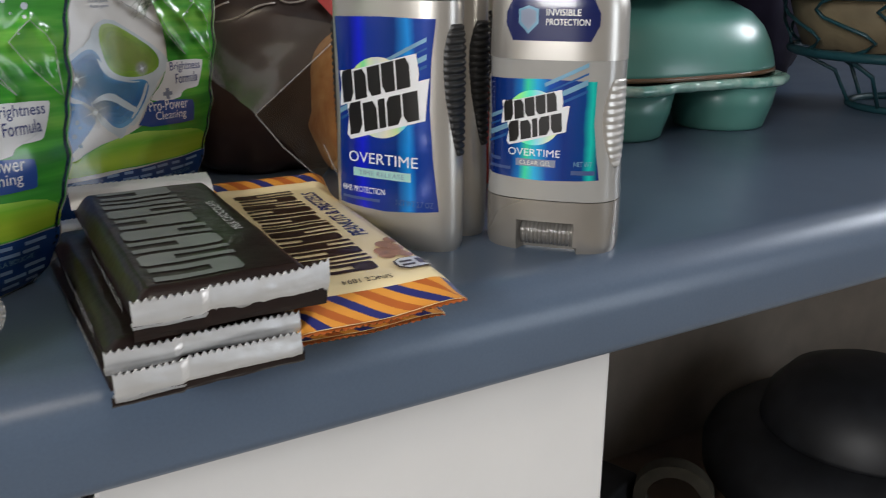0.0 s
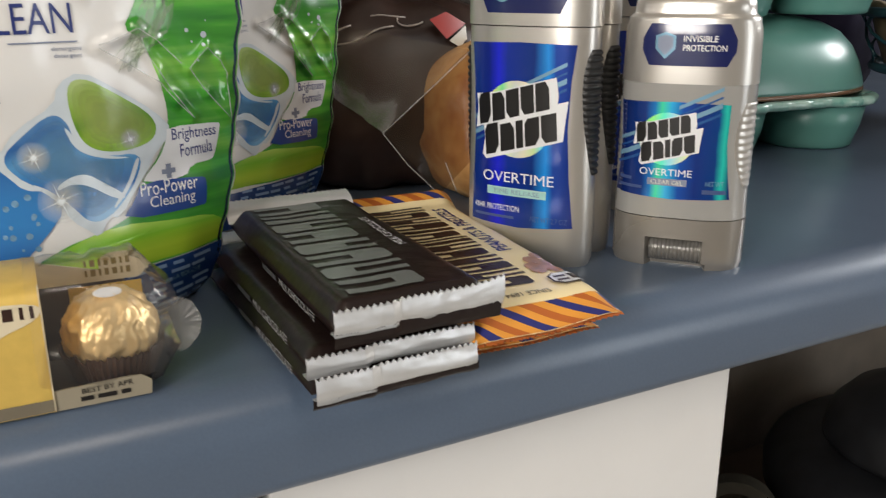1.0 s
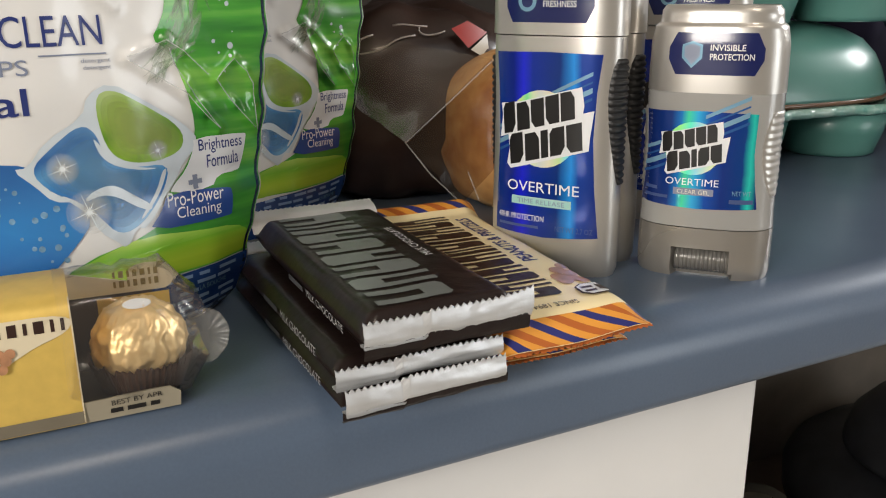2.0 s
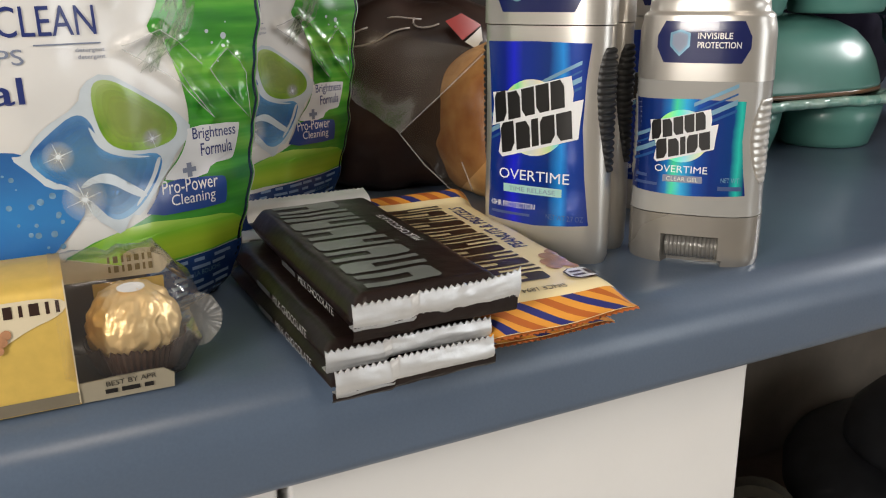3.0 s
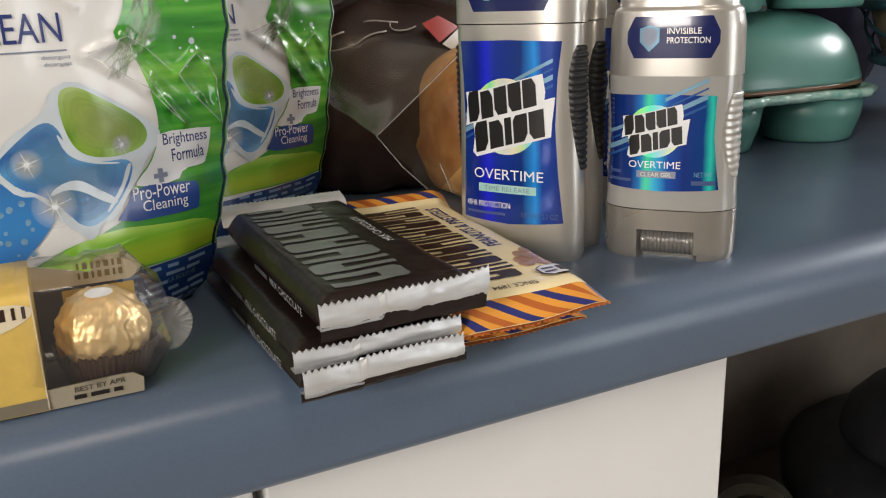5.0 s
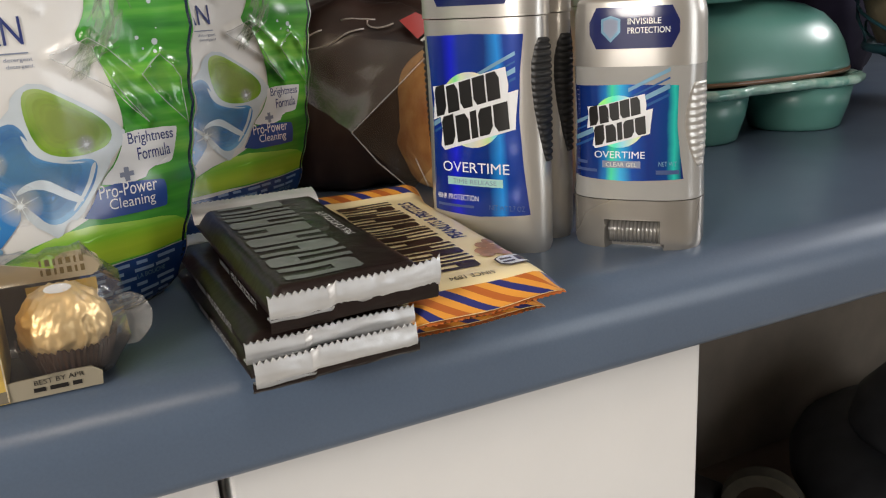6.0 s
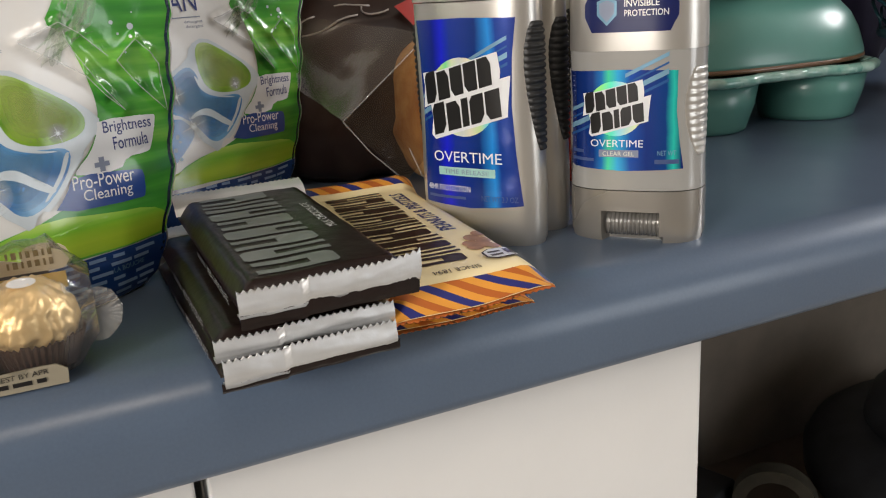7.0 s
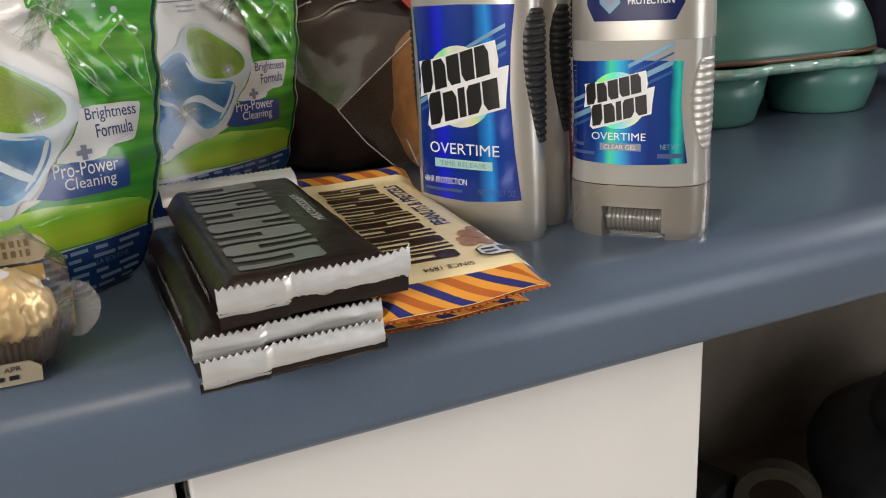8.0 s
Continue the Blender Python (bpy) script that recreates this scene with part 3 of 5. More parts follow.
WATER_PRINT = ramp_mat("blue_water_print", 2, 0.028, 0.068, [(0.0, (0.02, 0.12, 0.4)), (0.4, (0.03, 0.2, 0.5)), (0.75, (0.03, 0.16, 0.42)), (1.0, (0.02, 0.1, 0.32))], 0.22, 0.0, 0.5, warp=0.6, wscale=1.0, stretch=(30, 30, 60))
POD_EDGE = mat("pale_pod_film_print", (0.6, 0.67, 0.72), 0.24, coat=0.4, var=0.1, scale=90)
POD_BLUE = ramp_mat("pod_blue_print", 2, 0.038, 0.08, [(0.0, (0.16, 0.36, 0.58)), (0.22, (0.02, 0.11, 0.34)), (0.42, (0.04, 0.19, 0.45)), (0.58, (0.09, 0.28, 0.52)), (0.75, (0.02, 0.1, 0.31)), (1.0, (0.18, 0.38, 0.58))], 0.22, 0.0, 0.5, warp=0.7, wscale=48.0)
POD_GREEN = ramp_mat("pod_green_print", 2, 0.06, 0.092, [(0.0, (0.05, 0.15, 0.01)), (0.25, (0.2, 0.36, 0.03)), (0.45, (0.09, 0.22, 0.015)), (0.7, (0.22, 0.36, 0.05)), (1.0, (0.42, 0.52, 0.22))], 0.22, 0.0, 0.5, warp=0.7, wscale=55.0)
BUBBLE = mat("pale_blue_bubble_print", (0.22, 0.42, 0.62), 0.24, coat=0.4, var=0.3, scale=400)
PALE = mat("pale_sparkle_print", (0.75, 0.8, 0.82), 0.3, coat=0.3)
SPRAY = mat("pale_spray_print", (0.66, 0.74, 0.6), 0.3, var=0.2, scale=160, alpha=0.3)
SPRAY_DIM = mat("dim_spray_print", (0.3, 0.5, 0.24), 0.3, var=0.2, scale=160, alpha=0.3)
GLOW_PRINT = mat("pale_glow_print", (0.8, 0.84, 0.85), 0.3, var=0.02, alpha=0.13)
BLUE_LIGHT = mat("light_blue_shading_print", (0.16, 0.38, 0.62), 0.3, var=0.15, scale=90, alpha=0.22)
LIME_LIGHT = mat("light_lime_shading_print", (0.5, 0.62, 0.16), 0.3, var=0.15, scale=90, alpha=0.22)
# pale see-through colour for the glints along the overwrap folds
FILM_GLINT = mat("overwrap_fold_glint", (0.9, 0.92, 0.9), 0.2, coat=0.5, alpha=0.34)
INK_NAVY = mat("navy_ink", (0.02, 0.035, 0.17), 0.3)

EDGE = [(0.0, 0.081), (0.006, 0.088), (0.02, 0.0945), (0.05, 0.1015), (0.094, 0.107), (0.118, 0.109), (0.2, 0.106), (0.232, 0.106)]
PUFF = [(0.0, 0.030), (0.05, 0.0205), (0.1, 0.018), (0.18, 0.011), (0.226, 0.0015), (0.232, 0.0012)]
FOLDS = [[(52, 100), (56, 101), (61, 103), (66, 105), (72, 101), (81, 92)], [(67, 102), (68, 97), (72, 90), (78, 80), (84, 72)], [(84, 90), (92, 97), (97, 92), (100, 87), (100, 79), (101, 69)],
         [(84, 90), (91, 80), (100, 70)], [(52, 99), (60, 94), (72, 86), (78, 78), (84, 72)]]
CREASES = [((a[0] / 1000, a[1] / 1000), (b[0] / 1000, b[1] / 1000)) for f in FOLDS for a, b in zip(f, f[1:])] + [((0.04, 0.125), (0.05, 0.116)), ((-0.02, 0.118), (0.02, 0.128))]


def pouch_surf(u, v, lift, side=-1):
    a = lerp_table(v, EDGE) + 0.0007 * math.sin(v * 190) + 0.0005 * math.sin(v * 420 + 1)
    f = min(1.0, abs(u) / a)
    y = lerp_table(v, PUFF) * (1 - f ** 2.5)
    body = min(1.0, (1 - f) * 12)
    y += body * (0.0011 * noise.noise((u * 34, v * 34, side)) + 0.0006 * noise.noise((u * 85, v * 60, 3.0 + side)))
    for (u0, v0), (u1, v1) in CREASES:
        d = Vector((u1 - u0, v1 - v0))
        t = max(0.0, min(1.0, ((u - u0) * d.x + (v - v0) * d.y) / d.length_squared))
        r = math.hypot(u - u0 - t * d.x, v - v0 - t * d.y)
        y += 0.001 * body * math.exp(-(r / 0.0021) ** 2)
    return Vector((u, side * (y + lift), v))


def chaikin(loop, rounds=2):
    for _ in range(rounds):
        out = []
        for (ax, ay), (bx, by) in zip(loop, loop[1:] + loop[:1]):
            out += [(0.75 * ax + 0.25 * bx, 0.75 * ay + 0.25 * by), (0.25 * ax + 0.75 * bx, 0.25 * ay + 0.75 * by)]
        loop = out
    return loop


def mm(points):
    return [(x / 1000, y / 1000) for x, y in points]


def pouch(m):
    root = thing("detergent_pouch", m, "white and green stand-up pouch of laundry detergent packs", "pouch", "detergent pouches")
    bm = bmesh.new()
    nu, nv = 170, 170
    for side in (-1, 1):
        g = []
        for j in range(nv + 1):
            v = 0.232 * j / nv
            a = lerp_table(v, EDGE) + 0.0007 * math.sin(v * 190) + 0.0005 * math.sin(v * 420 + 1)
            g.append([bm.verts.new(pouch_surf(a * (2 * i / nu - 1), v, 0.0, side)) for i in range(nu + 1)])
        for j in range(nv):
            for i in range(nu):
                bm.faces.new((g[j][i], g[j][i + 1], g[j + 1][i + 1], g[j + 1][i]))
        if side == -1:
            low = g[0]
        else:
            for i in range(nu):
                bm.faces.new((low[i], g[0][i], g[0][i + 1], low[i + 1]))
    bmesh.ops.remove_doubles(bm, verts=bm.verts[:], dist=1e-5)
    part("bag", bm, WHITE_FILM, root, "white glossy printed pouch film")

    def s(u, v, lift):
        return pouch_surf(u, v, 0.00024 + 0.38 * lift)

    def edge_side(v0, v1, n):
        return [(lerp_table(v0 + (v1 - v0) * k / n, EDGE) + 0.0007 * math.sin((v0 + (v1 - v0) * k / n) * 190) + 0.0005 * math.sin((v0 + (v1 - v0) * k / n) * 420 + 1) - 0.0006, v0 + (v1 - v0) * k / n) for k in range(n + 1)]
    inner = chaikin(mm([(86, 231), (80, 190), (72, 150), (67, 116), (65, 111), (61, 105), (66, 102), (69, 96), (71, 89), (73, 82), (74, 77), (74, 70), (70, 60), (62, 52), (58, 44), (54, 38), (27, 32), (16, 24), (16, 21), (60, 20), (94, 21)]), 1)
    decal("green_print", [edge_side(0.021, 0.231, 40) + inner[:-2]], s, 0.00018, GREEN_PRINT, root, 0.0014)
    decal("lime_band", [chaikin(mm([(16, 26), (33, 33), (51, 37.5), (70, 35), (88, 33.5), (95, 29), (94, 22), (82, 21), (52, 21), (16, 20), (-20, 20), (-20, 26)]), 1)], s, 0.0003, LIME_PRINT, root, 0.0018)
    decal("navy_band", [mm([(-80, 1), (80, 1)]) + edge_side(0.003, 0.0205, 6) + chaikin(mm([(88, 21.5), (60, 20), (20, 18), (-30, 18), (-80, 19)]), 1)[2:-2] + mm([(-84, 17)])], s, 0.00042, NAVY_PRINT, root, 0.0032)
    decal("water_print", [chaikin(mm([(-60, 72), (-20, 70), (11, 68), (19, 65), (30, 53), (34, 46), (27, 38), (13, 26), (-60, 24)]), 1)], s, 0.00042, WATER_PRINT, root, 0.0032)
    pod = decal("pod_film_print", [chaikin(mm([(11, 66), (16, 66), (22, 74), (35, 81), (37, 88), (45, 92), (56, 85), (69, 76), (76, 68), (67, 60), (66, 57), (60, 50), (52, 40), (48, 41), (44, 34), (40, 38), (36, 41), (29, 53), (22, 54), (18, 59)]), 1)], s, 0.00055, POD_EDGE, root, 0.0016)
    decal("green_lobe", [chaikin(mm([(39, 87), (45, 90), (55, 84), (69, 74), (69, 66), (59, 63), (47, 64), (41, 70)]))], s, 0.0007, POD_GREEN, pod, 0.0016)
    decal("blue_lobe", [chaikin(mm([(16, 65), (24, 72), (34, 79), (39, 75), (40, 66), (49, 62), (63, 62), (60, 52), (51, 42), (42, 39), (36, 47), (29, 54), (22, 57)]))], s, 0.0007, POD_BLUE, pod, 0.0028)
    swirl = [chaikin(mm([(37, 74), (40, 65), (50, 61), (60, 60.5), (50, 62.2), (42, 66), (39, 72)])), chaikin(mm([(31, 52), (40, 55), (52, 46), (56, 47), (48, 53), (42, 57.5), (35, 56)])), chaikin(mm([(60, 60), (62, 60), (58, 51), (51, 43.5), (50, 44), (57, 52)]))]
    for lp in swirl:
        decal("swirl", [lp], s, 0.00085, POD_EDGE, pod, 0.0028)
    blue = chaikin(mm([(16, 65), (24, 72), (34, 79), (39, 75), (40, 66), (49, 62), (63, 62), (60, 52), (51, 42), (42, 39), (36, 47), (29, 54), (22, 57)]))
    green = chaikin(mm([(39, 87), (45, 90), (55, 84), (69, 74), (69, 66), (59, 63), (47, 64), (41, 70)]))
    for outline, ink in ((blue, BLUE_LIGHT), (green, LIME_LIGHT)):
        mx, my = sum(x for x, _ in outline) / len(outline), sum(y for _, y in outline) / len(outline)
        for k in range(4):
            q = 0.9 - 0.15 * k
            decal("shading", [[(mx + q * (x - mx), my + q * (y - my)) for x, y in outline]], s, 0.00073 + 0.00002 * k, ink, pod, 0.0028)
    for cx, cy, r in ((26.5, 64.5, 5.5), (59, 67, 4.0), (33, 49, 8.0)):
        for k in range(6):
            decal("glow", [disc(cx / 1000, cy / 1000, r / 1000 * (0.15 + 0.16 * k), 20)], s, 0.00087 + 0.00001 * k, GLOW_PRINT, pod, 0.003)
    for cx, cy, r in ((26.5, 64.5, 5.5), (59, 67, 4.0), (33, 49, 7.0)):
        lp = []
        for k in range(32):
            a, q = 2 * math.pi * k / 32, (r if k % 8 == 0 else r * 0.5 if k % 4 == 0 else r * 0.3 if k % 2 == 0 else r * 0.12)
            lp.append(((cx + q * math.cos(a + 0.3)) / 1000, (cy + q * math.sin(a + 0.3)) / 1000))
        decal("sparkle", [lp], s, 0.00095, PALE, pod, 0.003)
    rnd = random.Random(5)
    for k in range(60):
        decal("bubble", [disc(rnd.uniform(-0.03, 0.026), rnd.uniform(0.028, 0.06), rnd.uniform(0.0003, 0.0012), 12)], s, 0.0006, BUBBLE, root, 0.003)
    for k in range(18):
        v = rnd.uniform(0.09, 0.16)
        decal("bubble", [disc(0.086 + 0.14 * (v - 0.09) + rnd.uniform(-0.004, 0.005), v, rnd.uniform(0.0003, 0.0013), 12)], s, 0.0006, POD_EDGE, root, 0.003)
    for k in range(70):
        f = rnd.random()
        x, y = lerp_table(f, [(0, 63), (0.25, 70), (0.4, 73), (1, 90)]) + rnd.gauss(0, 2.6), lerp_table(f, [(0, 99), (0.25, 102), (0.4, 112), (1, 165)]) + rnd.gauss(0, 2)
        d, q, w = radians(rnd.gauss(72 - 25 * (f < 0.3), 16)), rnd.uniform(4, 13), rnd.uniform(0.3, 1.5)
        c, n = math.cos(d), math.sin(d)
        lp = [(x - q * c, y - q * n), (x - 0.4 * q * c + w * n, y - 0.4 * q * n - w * c), (x + 0.4 * q * c + w * n, y + 0.4 * q * n - w * c), (x + q * c, y + q * n), (x + 0.4 * q * c - w * n, y + 0.4 * q * n + w * c), (x - 0.4 * q * c - w * n, y - 0.4 * q * n + w * c)]
        decal("spray", [mm(chaikin(lp, 1))], s, 0.0003 + 0.000003 * k, (SPRAY, SPRAY_DIM)[k % 2], root, 0.002)
    edge = edge_side(0.012, 0.231, 44)
    decal("seam_strip", [[(x - 0.0006, v) for x, v in edge] + [(x - 0.0019, v) for x, v in edge[::-1]]], s, 0.0004, SEAM_PRINT, root, 0.003, "dark sealed edge")
    # thin pale tubes on the folds stand in for their specular glints
    for f in FOLDS[:5]:
        pts = [(x / 1000, y / 1000) for x, y in f]
        fine = [(a[0] + (b[0] - a[0]) * k / 4, a[1] + (b[1] - a[1]) * k / 4) for a, b in zip(pts, pts[1:]) for k in range(4)] + [pts[-1]]
        part("fold_glint", tube([s(x, y, 0.0006) for x, y in fine], 0.00017, 6), FILM_GLINT, root, "pale tube painted as the glint along an overwrap fold")
    wb = decal("white_box", [chaikin(mm([(73, 69.5), (95, 68.8), (95.5, 67), (92, 55.5), (90, 54.5), (82, 54.2), (79, 49.5), (62, 50.5), (63, 53), (69, 58), (73, 66)]), 1)], s, 0.0006, INK_WHITE, root, 0.0014)
    lettering("Brightness", 0.0748, 0.063, 0.0185, 0.0056, s, 0.0008, INK_NAVY, wb, turn=-1, bold=0.006)
    lettering("Formula", 0.0778, 0.0575, 0.0135, 0.005, s, 0.0008, INK_NAVY, wb, turn=1, bold=0.006)
    decal("plus", [mm([(71.4, 50.5), (73.4, 50.5), (73.4, 52.3), (75.2, 52.3), (75.2, 54.1), (73.4, 54.1), (73.4, 55.9), (71.4, 55.9), (71.4, 54.1), (69.6, 54.1), (69.6, 52.3), (71.4, 52.3)])], s, 0.001, INK_GREY, root, 0.003)
    bb = decal("blue_box", [chaikin(mm([(61, 51), (85, 49), (87.5, 48), (87, 38.5), (85.5, 37.5), (52, 38.5), (58, 45)]), 1)], s, 0.0009, BOX_BLUE, root, 0.0014)
    lettering("Pro-Power", 0.0605, 0.0457, 0.023, 0.0052, s, 0.0011, INK_WHITE, bb, turn=-2)
    lettering("Cleaning", 0.0635, 0.0398, 0.0185, 0.0054, s, 0.0011, INK_WHITE, bb, turn=-2)
    lettering("CLEAN", 0.0135, 0.1042, 0.0312, 0.0098, s, 0.0003, INK_NAVY, root)
    decal("rule", [rect(0.024, 0.1012, 0.0455, 0.1017)], s, 0.0003, INK_GREY, root, 0.004)
    lettering("detergent", 0.037, 0.0982, 0.0095, 0.0018, s, 0.0003, INK_GREY, root)
    lettering("detergent", 0.0375, 0.0959, 0.009, 0.0018, s, 0.0003, INK_GREY, root)
    lettering("APS", 0.005, 0.0955, 0.0155, 0.005, s, 0.0003, INK_GREY, root)
    lettering("al", 0.0085, 0.0828, 0.0105, 0.0088, s, 0.0003, INK_NAVY, root, bold=0.008)
    for k in range(6):
        for q in range(6):
            x0 = 0.032 + 0.0092 * q + 0.0012 * (k % 2)
            if k != 3 or q < 4:
                decal("small_print", [rect(x0, 0.003 + 0.0029 * k, x0 + 0.0082 - 0.0018 * ((k * 2 + q) % 3), 0.0043 + 0.0029 * k)], s, 0.0011, SMALL_PRINT, root, 0.003)
    lettering("LA BOUCHE", 0.0695, 0.0118, 0.0125, 0.0019, s, 0.0011, STREAK, root)
    return root


pouch_one = pouch(pose(-0.0646, 0.338, TOP, 0, 0, 5))
copy_thing(pouch_one, pose(0.0225, 0.4495, TOP, 0, 0, 9))


# ---- wrapped chocolate bars ----
BROWN_FILM = mat("dark_brown_wrapper", (0.016, 0.009, 0.008), 0.33, coat=0.1, spec=0.3, var=0.2, bump=0.5, bscale=75)
SILVER_FOIL = mat("silver_wrapper_ends", (0.7, 0.71, 0.72), 0.4, metal=0.6, var=0.06, scale=120, bump=0.14, bscale=260)
PRINT_SILVER = mat("silver_grey_print", (0.19, 0.205, 0.195), 0.35, metal=0.2, var=0.1)
CREAM_FILM = mat("cream_wrapper", (0.93, 0.79, 0.47), 0.36, coat=0.2, var=0.1, scale=25, second=(0.9, 0.74, 0.43), patch=30, bump=0.2, bscale=90)
ORANGE_PRINT = mat("orange_stripe", (0.8, 0.34, 0.05), 0.35, coat=0.2)
BLUE_PRINT = mat("blue_stripe", (0.025, 0.03, 0.18), 0.35, coat=0.2)
RUST_PRINT = mat("rust_stripe", (0.5, 0.13, 0.025), 0.35, coat=0.2)
INK_BROWN = mat("dark_brown_ink", (0.03, 0.012, 0.008), 0.35)
NUT_TAN = mat("tan_nut_print", (0.5, 0.25, 0.13), 0.35, var=0.25, scale=300)


def smooth01(x):
    x = max(0.0, min(1.0, x))
    return x * x * (3 - 2 * x)


def pillow(half, y0, y1, h, edge, ends, seed):
    """Top and under side of a wrapped bar: a flat block with softened sides and ends."""
    def top(u, v, lift):
        f = smooth01((half - abs(u)) / edge) ** 0.5 * smooth01((v - y0) / ends) ** 0.6 * smooth01((y1 - v) / ends) ** 0.6
        z = 0.5 * h + 0.5 * h * f + 0.0005 * f * noise.noise((u * 55, v * 55, seed)) + 0.00008 * f * noise.noise((u * 200, v * 90, seed))
        return Vector((u, v, z + lift))
    return top


def pillow_mesh(half, y0, y1, h, top, nu=36, nv=70, drop=lambda u, v: 0.0):
    bm = bmesh.new()
    up, dn = [], []
    for j in range(nv + 1):
        fv = 0.5 - 0.5 * math.cos(math.pi * j / nv)
        fv = 0.6 * fv + 0.4 * j / nv
        v = y0 + (y1 - y0) * fv
        ru, rd = [], []
        for i in range(nu + 1):
            fu = 0.5 * math.sin(math.pi * (i / nu - 0.5)) * 0.6 + 0.4 * (i / nu - 0.5)
            u = 2 * half * fu
            p = top(u, v, 0)
            ru.append(bm.verts.new(p))
            sag = drop(u, v)
            rd.append(bm.verts.new((u, v, max(0.0, h - (p.z - sag)) + sag)))
        up.append(ru)
        dn.append(rd)
    for j in range(nv):
        for i in range(nu):
            bm.faces.new((up[j][i], up[j][i + 1], up[j + 1][i + 1], up[j + 1][i]))
            bm.faces.new((dn[j][i], dn[j + 1][i], dn[j + 1][i + 1], dn[j][i + 1]))
    bmesh.ops.remove_doubles(bm, verts=bm.verts[:], dist=1e-5)
    return bm


def fin(half, rows, teeth, seed, thick=0.0003, step=None, flare=0.0, pleat=0.0):
    """A crimped wrapper end: rows of (y, z) from its root to its toothed edge, with fine pleats along it."""
    fine = []
    for (y0, z0), (y1, z1) in zip(rows, rows[1:]):
        fine += [(y0 + (y1 - y0) * k / 3, z0 + (z1 - z0) * k / 3) for k in range(3)]
    rows = fine + [rows[-1]]
    bm = bmesh.new()
    n = teeth * 2
    front, back = [], []
    for k, (y, z) in enumerate(rows):
        rf, rb = [], []
        a, b = rows[max(0, k - 1)], rows[max(1, k)]
        d = Vector((b[0] - a[0], b[1] - a[1])).normalized()
        for i in range(n + 1):
            u = half * (2 * i / n - 1)
            w = 0.00045 * noise.noise((u * 80, k * 0.22, seed)) + 0.0002 * noise.noise((u * 260, k * 0.5, seed + 2)) + pleat * (1 if k % 2 else -1)
            o = 0.0011 if (k == len(rows) - 1 and i % 2) else 0.0
            q = 0.0009 if step is not None and i / n < step else 0.0
            e = flare * max(0.0, u / half) ** 4 * k / len(rows)
            yy, zz = y - d.x * o - d.y * (w - q), z - d.y * o + d.x * w - 1.2 * q + e
            rf.append(bm.verts.new((u + 0.4 * e, yy, zz)))
            rb.append(bm.verts.new((u + 0.4 * e, yy + thick * d.y, zz + thick * abs(d.x))))
        front.append(rf)
        back.append(rb)
    for k in range(len(rows) - 1):
        for i in range(n):
            bm.faces.new((front[k][i], front[k][i + 1], front[k + 1][i + 1], front[k + 1][i]))
            bm.faces.new((back[k][i], back[k + 1][i], back[k + 1][i + 1], back[k][i + 1]))
    for i in range(n):
        bm.faces.new((front[-1][i], front[-1][i + 1], back[-1][i + 1], back[-1][i]))
    return bm


def dark_bar(m, seed, h=0.009, tip=0.001, flare=0.0, printed=False, wide=0.0282):
    root = thing("dark_chocolate_bar", m, "dark brown wrapped chocolate bar with crimped silver ends", "chocolate bar", "stack of dark chocolate bars")
    half = 0.0275
    top = pillow(half, 0.004, 0.131, h, 0.006, 0.006, seed)
    part("wrapper", pillow_mesh(half, 0.004, 0.131, h, top), BROWN_FILM, root)
    z1 = h + tip
    z0 = max(0.0012, z1 - 0.0084)
    rows = [(0.005, z0), (0.0008, z0), (0.0, z0 + 0.2 * (z1 - z0)), (-0.0002, z0 + 0.45 * (z1 - z0)), (0.0002, z0 + 0.72 * (z1 - z0)), (0.0008, z1)]
    part("crimped_end", fin(wide, rows, 26, seed, step=0.36, flare=flare, pleat=0.00012), SILVER_FOIL, root, "silver zigzag-cut wrapper end")
    part("crimped_end", fin(0.0282, [(0.1295, 0.55 * h), (0.132, 0.8 * h), (0.135, 0.92 * h), (0.138, 0.98 * h), (0.1415, 1.04 * h)], 26, seed + 5), SILVER_FOIL, root, "silver zigzag-cut wrapper end")
    zl = max(0.0006, z0 - 0.0042)
    if z0 - zl > 0.0008:
        part("wrapper_edge", fin(0.0279, [(0.0016, zl), (0.0007, 0.5 * (zl + z0)), (0.0005, z0 + 0.0016)], 26, seed + 9, step=0.36, flare=0.3 * flare), BROWN_FILM, root)
    if printed:
        for lp in strokes(0.0085, 0.012, 0.112, 0.0285, [2.1, 1.7, 2.0, 1.9, 2.1, 1.7, 0.9, 0.5, 2.0], turn=90, gap=0.45):
            decal("mark_bar", [lp], top, 0.0003, PRINT_SILVER, root, 0.0025)
        lettering("MILK CHOCOLATE", 0.0182, 0.052, 0.04, 0.0031, top, 0.0004, INK_WHITE, root, turn=90)

    def side(u, v, lift):
        y = 0.125 - u
        f = 1 - ((v - 0.5 * h) / (0.5 * h)) ** 2
        return Vector((-half + 0.0004 - 0.0003 * f - lift, y, v))
    lettering("MILK CHOCOLATE", 0.066, 0.0036, 0.038, 0.0028, side, 0.0004, INK_DIM, root)
    decal("small_print", [rect(0.045, 0.0038, 0.062, 0.0058)], side, 0.0004, INK_FAINT, root, 0.004)
    return root


dark_bar(pose(0.0531, 0.2252, TOP, 0, 0, 1.0), 1.0, 0.0078, 0.0034, wide=0.027)
dark_bar(pose(0.0532, 0.2298, TOP + 0.0079, 0, 0, 0.2), 2.0, 0.0072, 0.0008)
dark_bar(pose(0.0612, 0.2262, TOP + 0.0152, 0, 0, -0.6), 3.0, 0.0142, 0.001, 0.0022, True)


